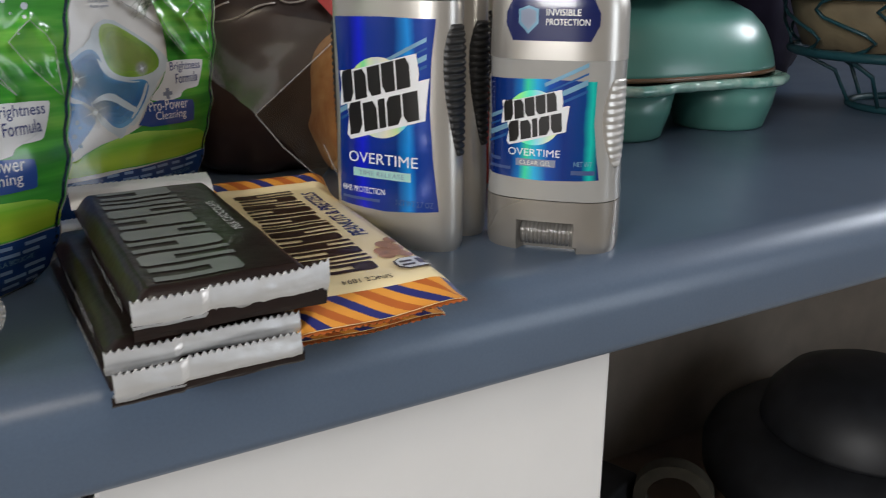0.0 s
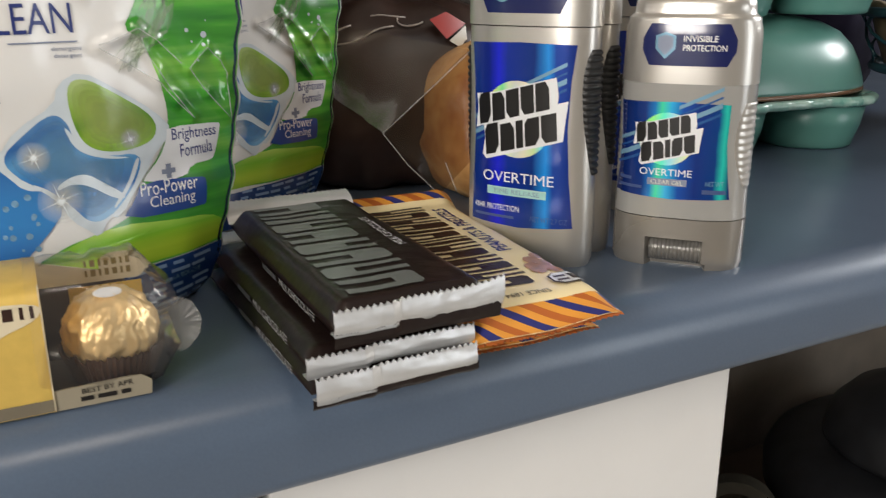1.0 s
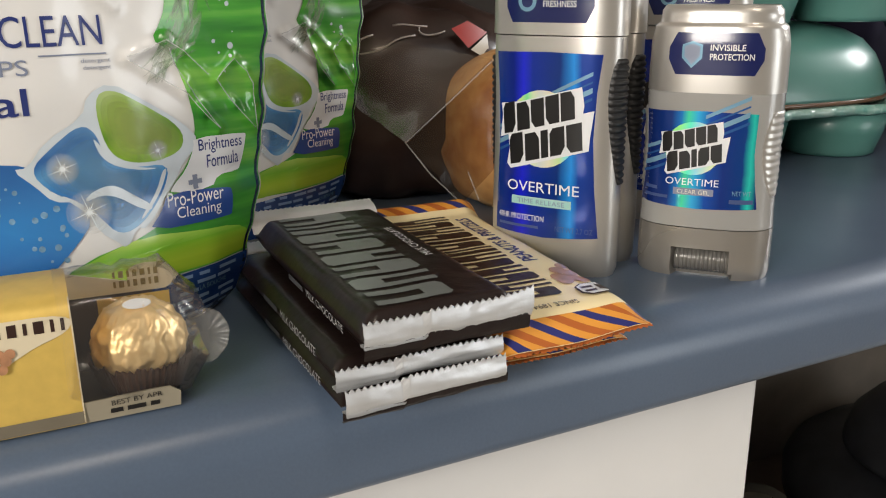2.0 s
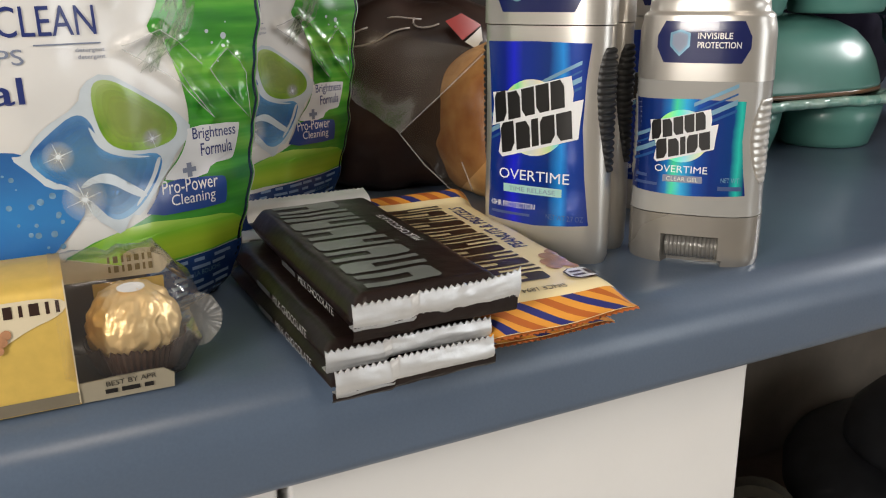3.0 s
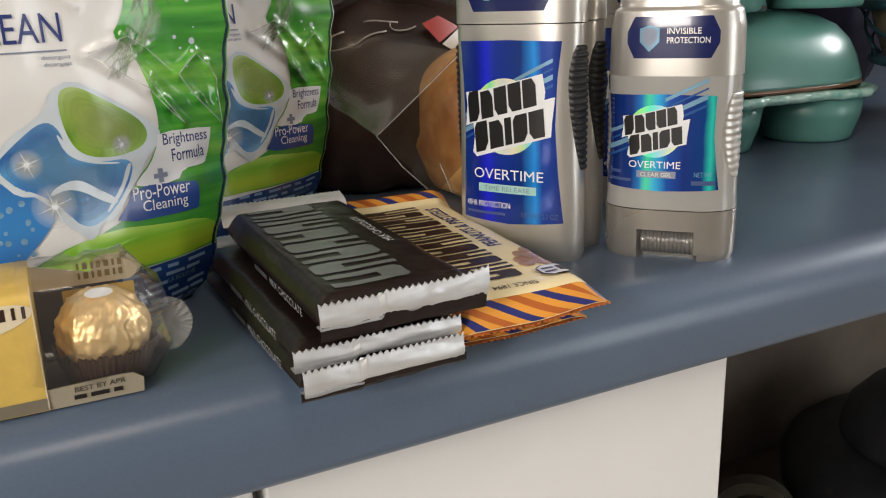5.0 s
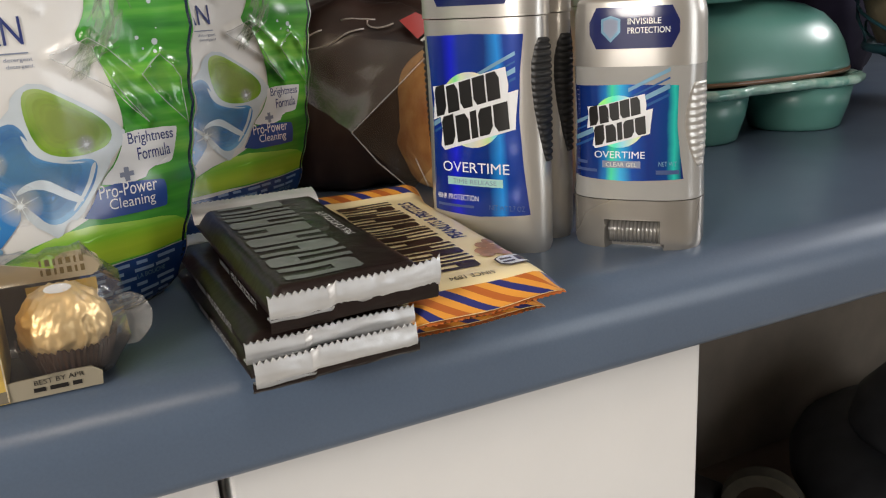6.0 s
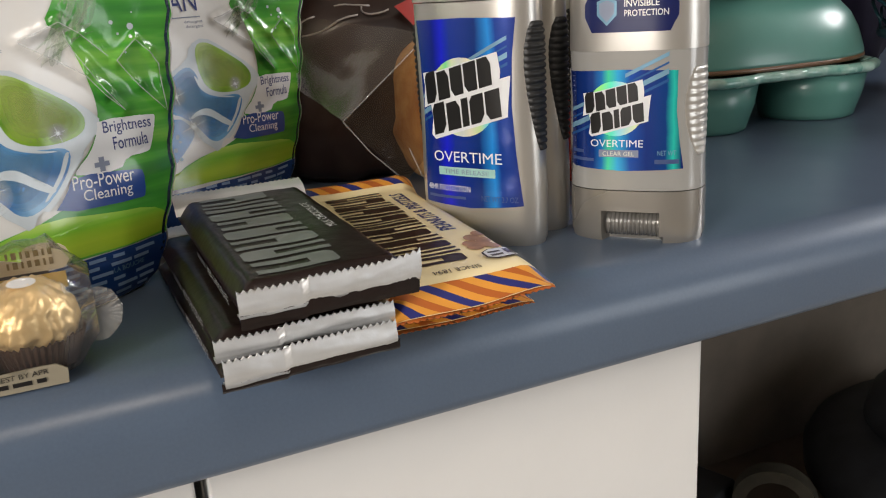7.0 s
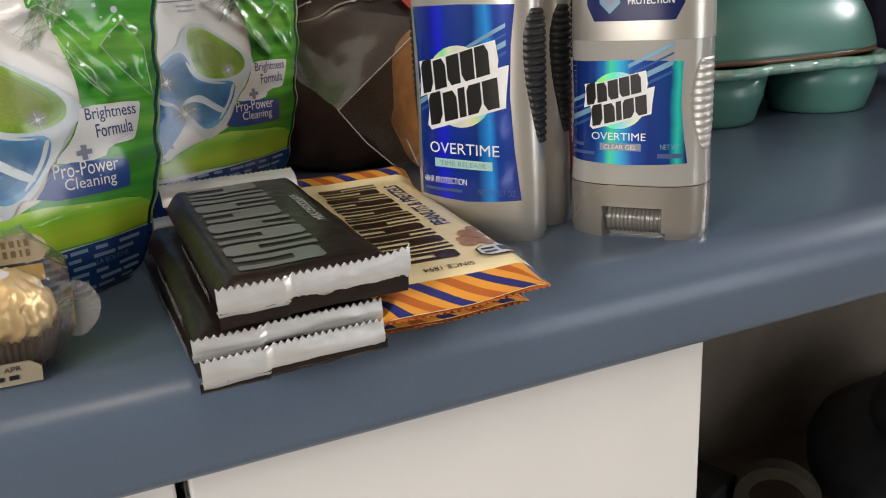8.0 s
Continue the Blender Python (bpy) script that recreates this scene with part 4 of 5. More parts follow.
def stripe_loops(half, v0, v1, lean, k0, n):
    """Every n-th slanted stripe across a wrapper end."""
    loops, w = [], 0.0052
    k = k0 - 3 * n
    while k * w - half - 0.02 < half:
        x0 = -half + k * w
        pts = [(x0, v0), (x0 + w, v0), (x0 + w + lean, v1), (x0 + lean, v1)]
        cl = [(max(-half, min(half, x)), y) for x, y in pts]
        if cl[1][0] - cl[0][0] > 1e-4 or cl[2][0] - cl[3][0] > 1e-4:
            if cl[1][0] - cl[0][0] < 1e-4:
                cl = [cl[0], cl[2], cl[3]]
            elif cl[2][0] - cl[3][0] < 1e-4:
                cl = [cl[0], cl[1], cl[2]]
            loops.append(cl)
        k += n
    return loops


def cream_bar(m, seed, sag, printed=True):
    root = thing("cream_chocolate_bar", m, "cream and orange wrapped chocolate bar with striped ends", "chocolate bar", "cream chocolate bars")
    half, h, L = 0.0285, 0.0085, 0.157
    base = pillow(half, -0.002, L + 0.004, h, 0.007, 0.016, seed)

    def drop(u, v):
        return -sag * smooth01((0.018 - v) / 0.018) * (1 - 0.6 * smooth01((u + 0.004) / 0.03))

    def top(u, v, lift):
        return base(u, v, lift) + Vector((0, 0, drop(u, v) + 0.0048 * smooth01((v - L + 0.018) / 0.014) + 0.0012 * smooth01((u - 0.012) / 0.016) * smooth01((v - L + 0.03) / 0.03)))
    part("wrapper", pillow_mesh(half, 0.0, L, h, top, drop=drop), CREAM_FILM, root)
    for v0, v1, lean in ((0.0001, 0.0105, -0.016), (L - 0.0125, L - 0.0008, -0.011)):
        for k, mt in enumerate((ORANGE_PRINT, BLUE_PRINT, ORANGE_PRINT, RUST_PRINT)):
            for lp in stripe_loops(half - 0.0005, v0, v1, lean, k, 4):
                decal("stripe", [lp], top, 0.0002, mt, root, 0.003)
    for lo in (0.0, 1.0):
        rows = [(0.003, 0.0042), (0.001, 0.0042), (-0.0012, 0.0039)] if lo == 0 else [(L - 0.003, 0.0088), (L - 0.001, 0.0088), (L + 0.0012, 0.009)]
        bm = fin(half - 0.0006, rows, 24, seed + lo)
        for vert in bm.verts:
            vert.co.z += drop(vert.co.x, vert.co.y)
        part("crimped_end", bm, RUST_PRINT, root, "zigzag-cut striped wrapper end")
    if printed:
        for lp in strokes(0.0085, 0.024, 0.114, 0.026, [2.1, 1.7, 2.0, 1.9, 2.1, 1.7, 0.9, 0.5, 2.0, 0.9, 2.0, 1.9, 2.0, 1.7], turn=90, gap=0.45):
            decal("mark_bar", [lp], top, 0.0003, INK_BROWN, root, 0.0025)
        lettering("PEANUTS & PRETZELS", 0.0178, 0.062, 0.07, 0.0065, top, 0.0002, INK_NAVY, root, turn=90, bold=0.02)
        lettering("SINCE 1894", 0.0085, 0.0172, 0.0175, 0.0028, top, 0.0002, INK_BROWN, root, turn=180)
        for k, (x, y, r) in enumerate(((15.5, 40, 3.8), (19.5, 37, 3.2), (14.5, 35, 3.0), (21, 43, 3.0), (18, 47, 3.2), (22, 51, 2.6), (21, 33, 2.4))):
            decal("nut", [disc(x / 1000, y / 1000, r / 1000, 18, r / 1000 * 1.25)], top, 0.0002 + 0.00006 * k, NUT_TAN, root, 0.003)
        tag_ = decal("price_box", [chaikin(mm([(13, 18), (25.5, 18), (26.5, 29), (13, 29)]), 1)], top, 0.0007, INK_BROWN, root, 0.003)
        decal("price_panel", [chaikin(mm([(13.7, 18.6), (24.9, 18.6), (25.8, 28.4), (13.7, 28.4)]), 1)], top, 0.00085, INK_WHITE, tag_, 0.003)
        decal("price_mark", [rect(0.0208, 0.0208, 0.0242, 0.0262)], top, 0.001, INK_BROWN, tag_, 0.003)
        decal("price_mark", [rect(0.0148, 0.0205, 0.0195, 0.0222), rect(0.0148, 0.0238, 0.0195, 0.0255)], top, 0.001, INK_BROWN, tag_, 0.003)
    return root


cream_bar(pose(0.106, 0.2365, TOP, 0, 0, -5.5), 11.0, 0.0034, printed=False)
cream_bar(pose(0.1085, 0.2262, TOP + 0.0087, 0, 0, -4.2), 12.0, 0.0046)


# ---- the small pack of wrapped chocolates ----
GOLD_CARD = mat("gold_card", (0.72, 0.5, 0.12), 0.42, metal=0.3, var=0.08, scale=200, patch=20)
CREAM_CARD = mat("cream_card", (0.62, 0.54, 0.38), 0.5, var=0.05)
FLAP_CARD = mat("grey_beige_card", (0.29, 0.255, 0.185), 0.5, var=0.08)
STRIP_CARD = mat("dull_card_edge", (0.17, 0.145, 0.1), 0.5, var=0.08)
GOLD_FOIL = mat("crumpled_gold_foil", (1.0, 0.72, 0.36), 0.4, metal=0.5, var=0.2, scale=90, bump=0.45, bscale=260)
CUP_BROWN = mat("brown_paper_cup", (0.06, 0.025, 0.012), 0.55, var=0.2)
TRAY_BROWN = mat("dark_tray", (0.05, 0.032, 0.02), 0.5)
CLEAR_FILM = film_mat("clear_film", (0.995, 0.99, 0.98), 0.02, 0.15, 0.02, 0.4)
FAN_FILM = film_mat("gathered_film", (0.93, 0.92, 0.88), 0.04, 0.25, 0.14, 0.4)
FILM_END = film_mat("crinkled_film_end", (0.97, 0.96, 0.94), 0.06, 0.12, 0.04, 0.8)

PX, PY = -0.0755, 0.2605
pack = thing("chocolate_pack", pose(PX, PY, TOP, 0, 0, -1.0), "gold card sleeve pack of foil-wrapped chocolates in clear film", "chocolate pack")


def sleeve_ring(x):
    pts = [(0.0, 0.0006), (0.0005, 0.012), (0.0015, 0.024), (0.0028, 0.0315), (0.0045, 0.0355), (0.0075, 0.0378), (0.012, 0.0388), (0.022, 0.0395), (0.032, 0.039), (0.0352, 0.037), (0.0362, 0.03), (0.0362, 0.0006)]
    return [(x, y, z) for y, z in pts]


def sleeve_front(u, v, lift):
    y = lerp_table(v, [(0.0, 0.0), (0.012, 0.0005), (0.024, 0.0015), (0.0315, 0.0028), (0.0355, 0.0045), (0.0378, 0.0075)])
    return Vector((u, y - lift, v + lift * 0.2))


part("sleeve", loft([sleeve_ring(-0.06), sleeve_ring(-0.02), sleeve_ring(0.0335)]), GOLD_CARD, pack, "gold printed card sleeve", angle=50)
decal("border", [[(0.0331, 0.001), (0.0335, 0.001), (0.0335, 0.0377), (0.0331, 0.0377)]], sleeve_front, 0.0003, CREAM_CARD, pack, 0.004)
decal("base_strip", [rect(-0.0595, 0.0008, 0.0333, 0.0046)], sleeve_front, 0.0003, STRIP_CARD, pack, 0.004, "bare grey-beige card edge")
decal("fan_print", [chaikin(mm([(33.5, 34), (33, 29), (20, 25), (4, 14), (-20, 12), (-20, 34), (10, 34)]), 2)], sleeve_front, 0.0003, CREAM_CARD, pack, 0.004)
for lp in strokes(0.007, 0.0296, 0.0245, 0.0034, [0.3, 0.8, 0.3, 0.7, 0.3, 0.8, 0.3, 0.3], gap=0.5):
    decal("mark_block", [lp], sleeve_front, 0.0005, INK_BROWN, pack, 0.004)
rnd = random.Random(3)
for k in range(24):
    decal("nut_print", [disc(0.0005 + 0.0027 * (k % 7) - 0.0012 * (k // 7), 0.0258 - 0.0024 * (k // 7) + rnd.uniform(-0.0005, 0.0005), 0.00145, 12)], sleeve_front, 0.0005 + 0.00003 * k, NUT_TAN, pack, 0.004)

OLIVE_INK = mat("olive_gold_ink", (0.2, 0.14, 0.04), 0.45)
X_IN, X_OUT = 0.034, 0.0605
ob = part("tray", box(X_OUT - X_IN + 0.01, 0.034, 0.0022, 0.0006), TRAY_BROWN, pack, "dark inner tray")
ob.location = ((X_IN + X_OUT) / 2 - 0.005, 0.018, 0.0002)
flap = bmesh.new()
prof = [(X_IN - 0.004, 0.0), (X_OUT, 0.0), (X_OUT + 0.0004, 0.0045), (X_OUT - 0.0025, 0.0066), (X_OUT - 0.008, 0.0068), (X_IN - 0.004, 0.0062)]
loft([[(x, y, z + 0.0004) for x, z in prof] for y in (0.0004, 0.0012)], bm=flap)
part("front_flap", flap, FLAP_CARD, pack, "cream card front flap with a printed date", smooth=False)


def flap_front(u, v, lift):
    return Vector((u, 0.0004 - lift, v))


lettering("BEST BY APR", 0.041, 0.0045, 0.0145, 0.0016, flap_front, 0.0003, INK_BLACK, pack, turn=1)
for k, (a, b) in enumerate(((0.0405, 0.044), (0.0452, 0.0505), (0.0518, 0.0545))):
    decal("date_bar", [rect(a, 0.0022, b, 0.0036)], flap_front, 0.0003, INK_BLACK, pack, 0.004)
back = bmesh.new()
prof = [(X_IN - 0.004, 0.002), (X_OUT - 0.002, 0.002), (X_OUT - 0.001, 0.03), (X_IN - 0.004, 0.031)]
loft([[(x, y, z) for x, z in prof] for y in (0.0352, 0.036)], bm=back)
part("back_wall", back, TRAY_BROWN, pack, "dark tray back wall", smooth=False)
back = bmesh.new()
prof = [(X_IN - 0.004, 0.0275)] + chaikin([(0.052, 0.0275), (0.066, 0.0262), (0.0668, 0.036), (0.052, 0.0368)], 2)[2:-2] + [(X_IN - 0.004, 0.037)]
loft([[(x, y, z) for x, z in prof] for y in (0.0344, 0.035)], bm=back)
part("back_flap", back, CREAM_CARD, pack, "cream card back flap", smooth=False)


def back_front(u, v, lift):
    return Vector((u, 0.0344 - lift, v))


for r in range(2):
    for lp in strokes(0.0475, 0.0292 + 0.0033 * r, 0.014, 0.0023, [0.3, 0.6, 0.3, 0.5, 0.6, 0.3, 0.5], gap=0.4):
        decal("mark_block", [lp], back_front, 0.0003, OLIVE_INK, pack, 0.004)
decal("gold_strip", [rect(X_IN + 0.008, 0.0205, X_OUT + 0.004, 0.0262)], back_front, 0.0002, GOLD_CARD, pack, 0.004)


def foil_ball(cx, cy, cz, r, parent):
    bm = bmesh.new()
    bmesh.ops.create_icosphere(bm, subdivisions=5, radius=1.0)
    for v in bm.verts:
        n = v.co.normalized()
        a = math.atan2(n.y, n.x)
        f = 1 + 0.045 * (1 - abs(noise.noise(n * 2.6)) * 3) + 0.03 * abs(noise.noise(n * 6.0)) - 0.1 * abs(noise.noise(Vector((math.cos(a) * 3.2, math.sin(a) * 3.2, n.z * 0.9)) * 1.5)) + 0.05 * (0.25 - abs(noise.noise(n * 5.5 + Vector((3, 1, 0))))) + 0.03 * (0.25 - abs(noise.noise(n * 13))) + 0.012 * noise.noise(n * 24)
        v.co = Vector((cx, cy, cz)) + n * r * f * Vector((1, 1, 0.93)).length / 1.7
    return part("foil_ball", bm, GOLD_FOIL, parent, "crumpled gold foil ball")


def paper_cup(cx, cy, z0, r0, r1, h, parent):
    bm = bmesh.new()
    n = 96
    rings = []
    for k in range(5):
        f = k / 4
        rings.append([(cx + (r0 + (r1 - r0) * f + 0.0003 * (1 if i % 2 else -1)) * math.cos(2 * math.pi * i / n), cy + (r0 + (r1 - r0) * f + 0.0003 * (1 if i % 2 else -1)) * math.sin(2 * math.pi * i / n), z0 + h * f + ((0.0012 if i % 2 else 0) + 0.0022 * noise.noise((i * 0.35, 1.0, 2.0))) * (k == 4)) for i in range(n)])
    inner = [[(cx + (x - cx) * 0.97, cy + (y - cy) * 0.97, z) for x, y, z in r] for r in rings[::-1]]
    loft(rings + inner, bm=bm)
    return part("paper_cup", bm, CUP_BROWN, parent, "pleated dark brown paper cup", smooth=False)


foil_ball(0.0522, 0.0178, 0.0162, 0.0143, pack)
paper_cup(0.0522, 0.0178, 0.0022, 0.012, 0.0156, 0.0098, pack)
bm = bmesh.new()
bmesh.ops.create_circle(bm, cap_ends=True, segments=24, radius=1.0)
for v in bm.verts:
    v.co = Vector((0.0522 + v.co.x * 0.0042, 0.0135 + v.co.y * 0.0022, 0.0307 + 0.35 * v.co.y * 0.0026 - 0.0004 * v.co.length_squared))
part("sticker", bm, INK_WHITE, pack, "white oval sticker")

rings = []
for k in range(15):
    f = k / 14
    x = 0.030 + 0.0485 * f
    s = 1.0 if f < 0.62 else 1 - 0.72 * smooth01((f - 0.62) / 0.3)
    fl = 1 + 1.1 * smooth01((f - 0.84) / 0.1) * (1 - 0.5 * smooth01((f - 0.94) / 0.06))
    ring = []
    for i in range(28):
        t = 2 * math.pi * i / 28
        c, q = math.cos(t), math.sin(t)
        y = 0.0178 + 0.0188 * (0.45 + 0.55 * s) * math.copysign(abs(c) ** 0.6, c)
        z = 0.0205 + 0.0205 * s * fl * math.copysign(abs(q) ** 0.6, q)
        w = 0.0016 * (0.3 + f) * noise.noise((x * 160, t * 1.6, 4.0)) + 0.0008 * noise.noise((x * 420, t * 3, 8.0))
        ring.append((x, y + w * c * 2, max(0.0004, z + w * q * 2)))
    rings.append(ring)
part("film", loft(rings[:10], caps=False), CLEAR_FILM, pack, "clear plastic film")
part("film_end", loft(rings[9:13], caps=False), FILM_END, pack, "crinkled clear film end")

# the film is gathered into a small round fan
FAN = Vector((0.0722, 0.0178, 0.0146))
across, up = Vector((0.96, -0.2, 0.0)).normalized(), Vector((0.1, 0.32, 0.94)).normalized()
rings = []
for r in (0.0001, 0.002, 0.0036, 0.0052, 0.0066, 0.0076):
    ring = []
    for k in range(72):
        a = 2 * math.pi * k / 72
        q = r * (1 + 0.05 * noise.noise((math.cos(a) * 2, math.sin(a) * 2, 6.0)) + (0.03 if k % 2 else 0) * (r > 0.007))
        pleat = 0.0003 * (r / 0.0076) * math.sin(a * 18) + 0.0016 * (r / 0.0076) ** 2
        ring.append(FAN + across * q * math.cos(a) + up * 1.12 * q * math.sin(a) + across.cross(up) * pleat)
    rings.append(ring)
part("film_fan", loft(rings, caps=False), FAN_FILM, pack, "round pleated fan of gathered film")

# ---- loaf of bread in a printed bag ----
CRUST = mat("golden_bread_crust", (0.72, 0.46, 0.2), 0.6, var=0.45, scale=90, second=(0.42, 0.19, 0.06), patch=30, bump=0.9, bscale=150)
BAG_BROWN = mat("brown_printed_bag", (0.06, 0.033, 0.026), 0.34, coat=0.2, var=0.25, scale=30, bump=0.4, bscale=45)
BAG_FILM = film_mat("bread_bag_film", (0.86, 0.8, 0.72), 0.02, 0.25, 0.035, 0.22)
BAG_FILM_BROWN = film_mat("brown_tinted_bag_film", (0.62, 0.5, 0.38), 0.03, 0.22, 0.03, 0.3)
# pale tone for the light streaks on the bag's folds
BAG_GLINT = mat("bag_fold_glint", (0.8, 0.78, 0.74), 0.25, coat=0.5, alpha=0.2)
SCRIPT = mat("pale_script_print", (0.5, 0.44, 0.4), 0.4)
RED_PRINT = mat("red_print", (0.42, 0.03, 0.02), 0.35, coat=0.3)


def blob(cx, cy, cz, rx, ry, rz, p, amp, seed, n=48, freq=14.0):
    """A rounded block with lumps: a loaf or a filled bag; its foot is flat on the counter."""
    bm = bmesh.new()
    rings = []
    for k in range(n // 2 + 1):
        la = math.pi * (k / (n // 2) - 0.5) * 0.985
        cl, sl = math.cos(la), math.sin(la)
        ring = []
        for i in range(n):
            t = 2 * math.pi * i / n
            c, s = math.cos(t), math.sin(t)
            e = 2 / p
            q = Vector((math.copysign(abs(c) ** e, c) * cl ** e, math.copysign(abs(s) ** e, s) * cl ** e, math.copysign(abs(sl) ** e, sl)))
            f = 1 + amp * noise.noise(Vector((q.x * rx, q.y * ry, q.z * rz)) * freq * 4 + Vector((seed, 0, 0)))
            ring.append((cx + rx * q.x * f, cy + ry * q.y * f, max(0.0, cz + rz * q.z * f)))
        rings.append(ring)
    return loft(rings, bm=bm)


bread = thing("bagged_bread_loaf", pose(0, 0, TOP), "golden bread loaf in a brown printed plastic bag", "bread")
part("loaf", blob(0.229, 0.446, 0.04, 0.054, 0.046, 0.047, 3.0, 0.05, 1.0), CRUST, bread, "golden-brown bread loaf")
part("printed_bag", blob(0.178, 0.512, 0.052, 0.072, 0.055, 0.062, 2.8, 0.09, 5.0), BAG_BROWN, bread, "dark brown printed bag")


def bag_front(u, v, lift):
    return Vector((u, 0.462 + 0.012 * ((u - 0.17) / 0.05) ** 2 + 0.3 * max(0.0, v - 0.088) - lift, v))


decal("red_diamond", [mm([(180, 99), (192, 103), (206, 96), (190, 88)])], bag_front, 0.008, RED_PRINT, bread, 0.004)
decal("white_patch", [mm([(192, 87), (206, 95), (206, 80)])], bag_front, 0.0075, INK_CREAM, bread, 0.004)
for pts in ([(126, 86), (134, 87), (141, 89), (147, 93), (153, 95), (162, 96)], [(146, 101), (152, 102), (160, 101), (170, 100)], [(163, 101), (162, 97.5), (166, 95.5), (174, 96), (180, 98)], [(126, 92), (131, 95), (138, 97)]):
    part("white_script", tube([bag_front(x / 1000, y / 1000, 0.002) for x, y in chaikin(pts, 1)[:-2]], 0.00055, 6), SCRIPT, bread)


def sheet(corners, nu, nv, amp, seed, name, material, parent, label=""):
    """A crumpled film sheet spanned between four corners."""
    a, b, c, d = (Vector(p) for p in corners)
    bm = bmesh.new()
    g = []
    for j in range(nv + 1):
        row = []
        for i in range(nu + 1):
            f, h = i / nu, j / nv
            p = (a * (1 - f) + b * f) * (1 - h) + (d * (1 - f) + c * f) * h
            p += Vector((0.3, -1, 0.2)) * amp * noise.noise((f * 3 + seed, h * 3, seed))
            row.append(bm.verts.new(p))
        g.append(row)
    for j in range(nv):
        for i in range(nu):
            bm.faces.new((g[j][i], g[j][i + 1], g[j + 1][i + 1], g[j + 1][i]))
    return part(name, bm, material, parent, label)


peak = (0.1265, 0.405, 0.0465)
sheet([(0.122, 0.455, 0.098), (0.176, 0.405, 0.086), peak, (0.118, 0.45, 0.06)], 14, 14, 0.004, 1.0, "bag_film", BAG_FILM, bread, "clear crinkled bag film")
sheet([(0.176, 0.405, 0.086), (0.198, 0.398, 0.05), (0.156, 0.4, 0.012), peak], 14, 14, 0.003, 4.0, "bag_film", BAG_FILM_BROWN, bread, "clear crinkled bag film")

# pale tubes imitate the streaks of light along the bag film's folds
for pts in ([(0.178, 0.402, 0.088), (0.15, 0.402, 0.066), peak], [peak, (0.138, 0.4, 0.03), (0.156, 0.398, 0.012)], [(0.158, 0.397, 0.03), (0.164, 0.396, 0.014)]):
    part("fold_glint", tube([Vector(q) + Vector((0, -0.0004, 0)) for q in pts], 0.0004, 6), BAG_GLINT, bread, "pale tube painted as the glint along a bag film fold")

# ---- red and white carton behind the sticks ----
carton = thing("red_carton", pose(0.251, 0.404, TOP, 0, 0, -40), "red and white printed carton standing behind the deodorants", "carton")
part("box", box(0.028, 0.024, 0.105, 0.0012), RED_PRINT, carton, smooth=False)
ob = part("white_panel", box(0.0284, 0.0244, 0.05, 0.0012), INK_CREAM, carton, "white upper panel", smooth=False)
ob.location.z = 0.0552

# ---- teal stacked dishes ----
TEAL = mat("teal_glaze", (0.11, 0.27, 0.235), 0.3, var=0.12, scale=25, second=(0.08, 0.22, 0.19), patch=10, coat=0.15)
# the pale second tone paints small highlights onto the teal rim
TEAL_RIM_LIT = mat("teal_rim_highlights", (0.14, 0.33, 0.28), 0.28, var=0.5, scale=120, second=(0.36, 0.5, 0.44), patch=60, coat=0.4)
TAN_GLAZE = mat("tan_inner_glaze", (0.2, 0.1, 0.05), 0.3, var=0.2, coat=0.4)


def lobed(cx, cy, cups, r, z, n=160, out=0.0):
    """The outline round a row of cups, seen from above."""
    pts = []
    for i in range(n):
        t = 2 * math.pi * i / n
        d = Vector((math.cos(t), math.sin(t)))
        best = 0.0
        for px, py in cups:
            o = Vector((px - cx, py - cy))
            along = o.dot(d)
            off = abs(o.cross(d))
            if off < r:
                best = max(best, along + math.sqrt(r * r - off * off))
        flange = 1 / ((abs(d.x) / 0.0895) ** 4 + (abs(d.y) / 0.088) ** 4) ** 0.25
        best = max(best, 0.93 * flange)
        best += 0.0008 * math.sin(t * 31) + 0.0006 * math.sin(t * 57 + 1)
        pts.append((cx + (best + out) * d.x, cy + (best + out) * d.y, z))
    return pts


def cup_bowl(px, py, z0, z1, r0, r1, n=40):
    rings = []
    for z, r in ((z0, r0 * 0.93), (z0 + 0.0012, r0), (z0 + 0.004, r0 * 1.02), (0.5 * (z0 + z1), 0.5 * (r0 + r1) + 0.001), (z1, r1)):
        rings.append([(px + r * math.cos(2 * math.pi * k / n), py + r * math.sin(2 * math.pi * k / n), z) for k in range(n)])
    return loft(rings)


def cup_tray(m, label):
    root = thing("cup_tray", m, label, "dish", "stacked teal dishes")
    cups = [(0.0, 0.0), (0.098, 0.0), (0.004, 0.095), (0.102, 0.095)]
    for px, py in cups:
        part("cup", cup_bowl(px, py, 0.0, 0.034, 0.033, 0.0405), TEAL, root, "teal glazed cup")
    c = (0.051, 0.0475)
    rings = [lobed(*c, cups, 0.0405, 0.0335, out=-0.004), lobed(*c, cups, 0.0405, 0.0325, out=0.003), lobed(*c, cups, 0.0405, 0.034, out=0.0062), lobed(*c, cups, 0.0405, 0.0375, out=0.0066), lobed(*c, cups, 0.0405, 0.0398, out=0.0035), lobed(*c, cups, 0.0405, 0.0385, out=-0.003), lobed(*c, cups, 0.0405, 0.034, out=-0.007)]
    part("rim", loft(rings), TEAL_RIM_LIT, root, "teal scalloped rim with painted pale highlights")
    return root


DX, DY = 0.407, 0.468
tray_low = cup_tray(pose(DX, DY, TOP, 0, 0, -3), "teal glazed cup tray with a scalloped rim")
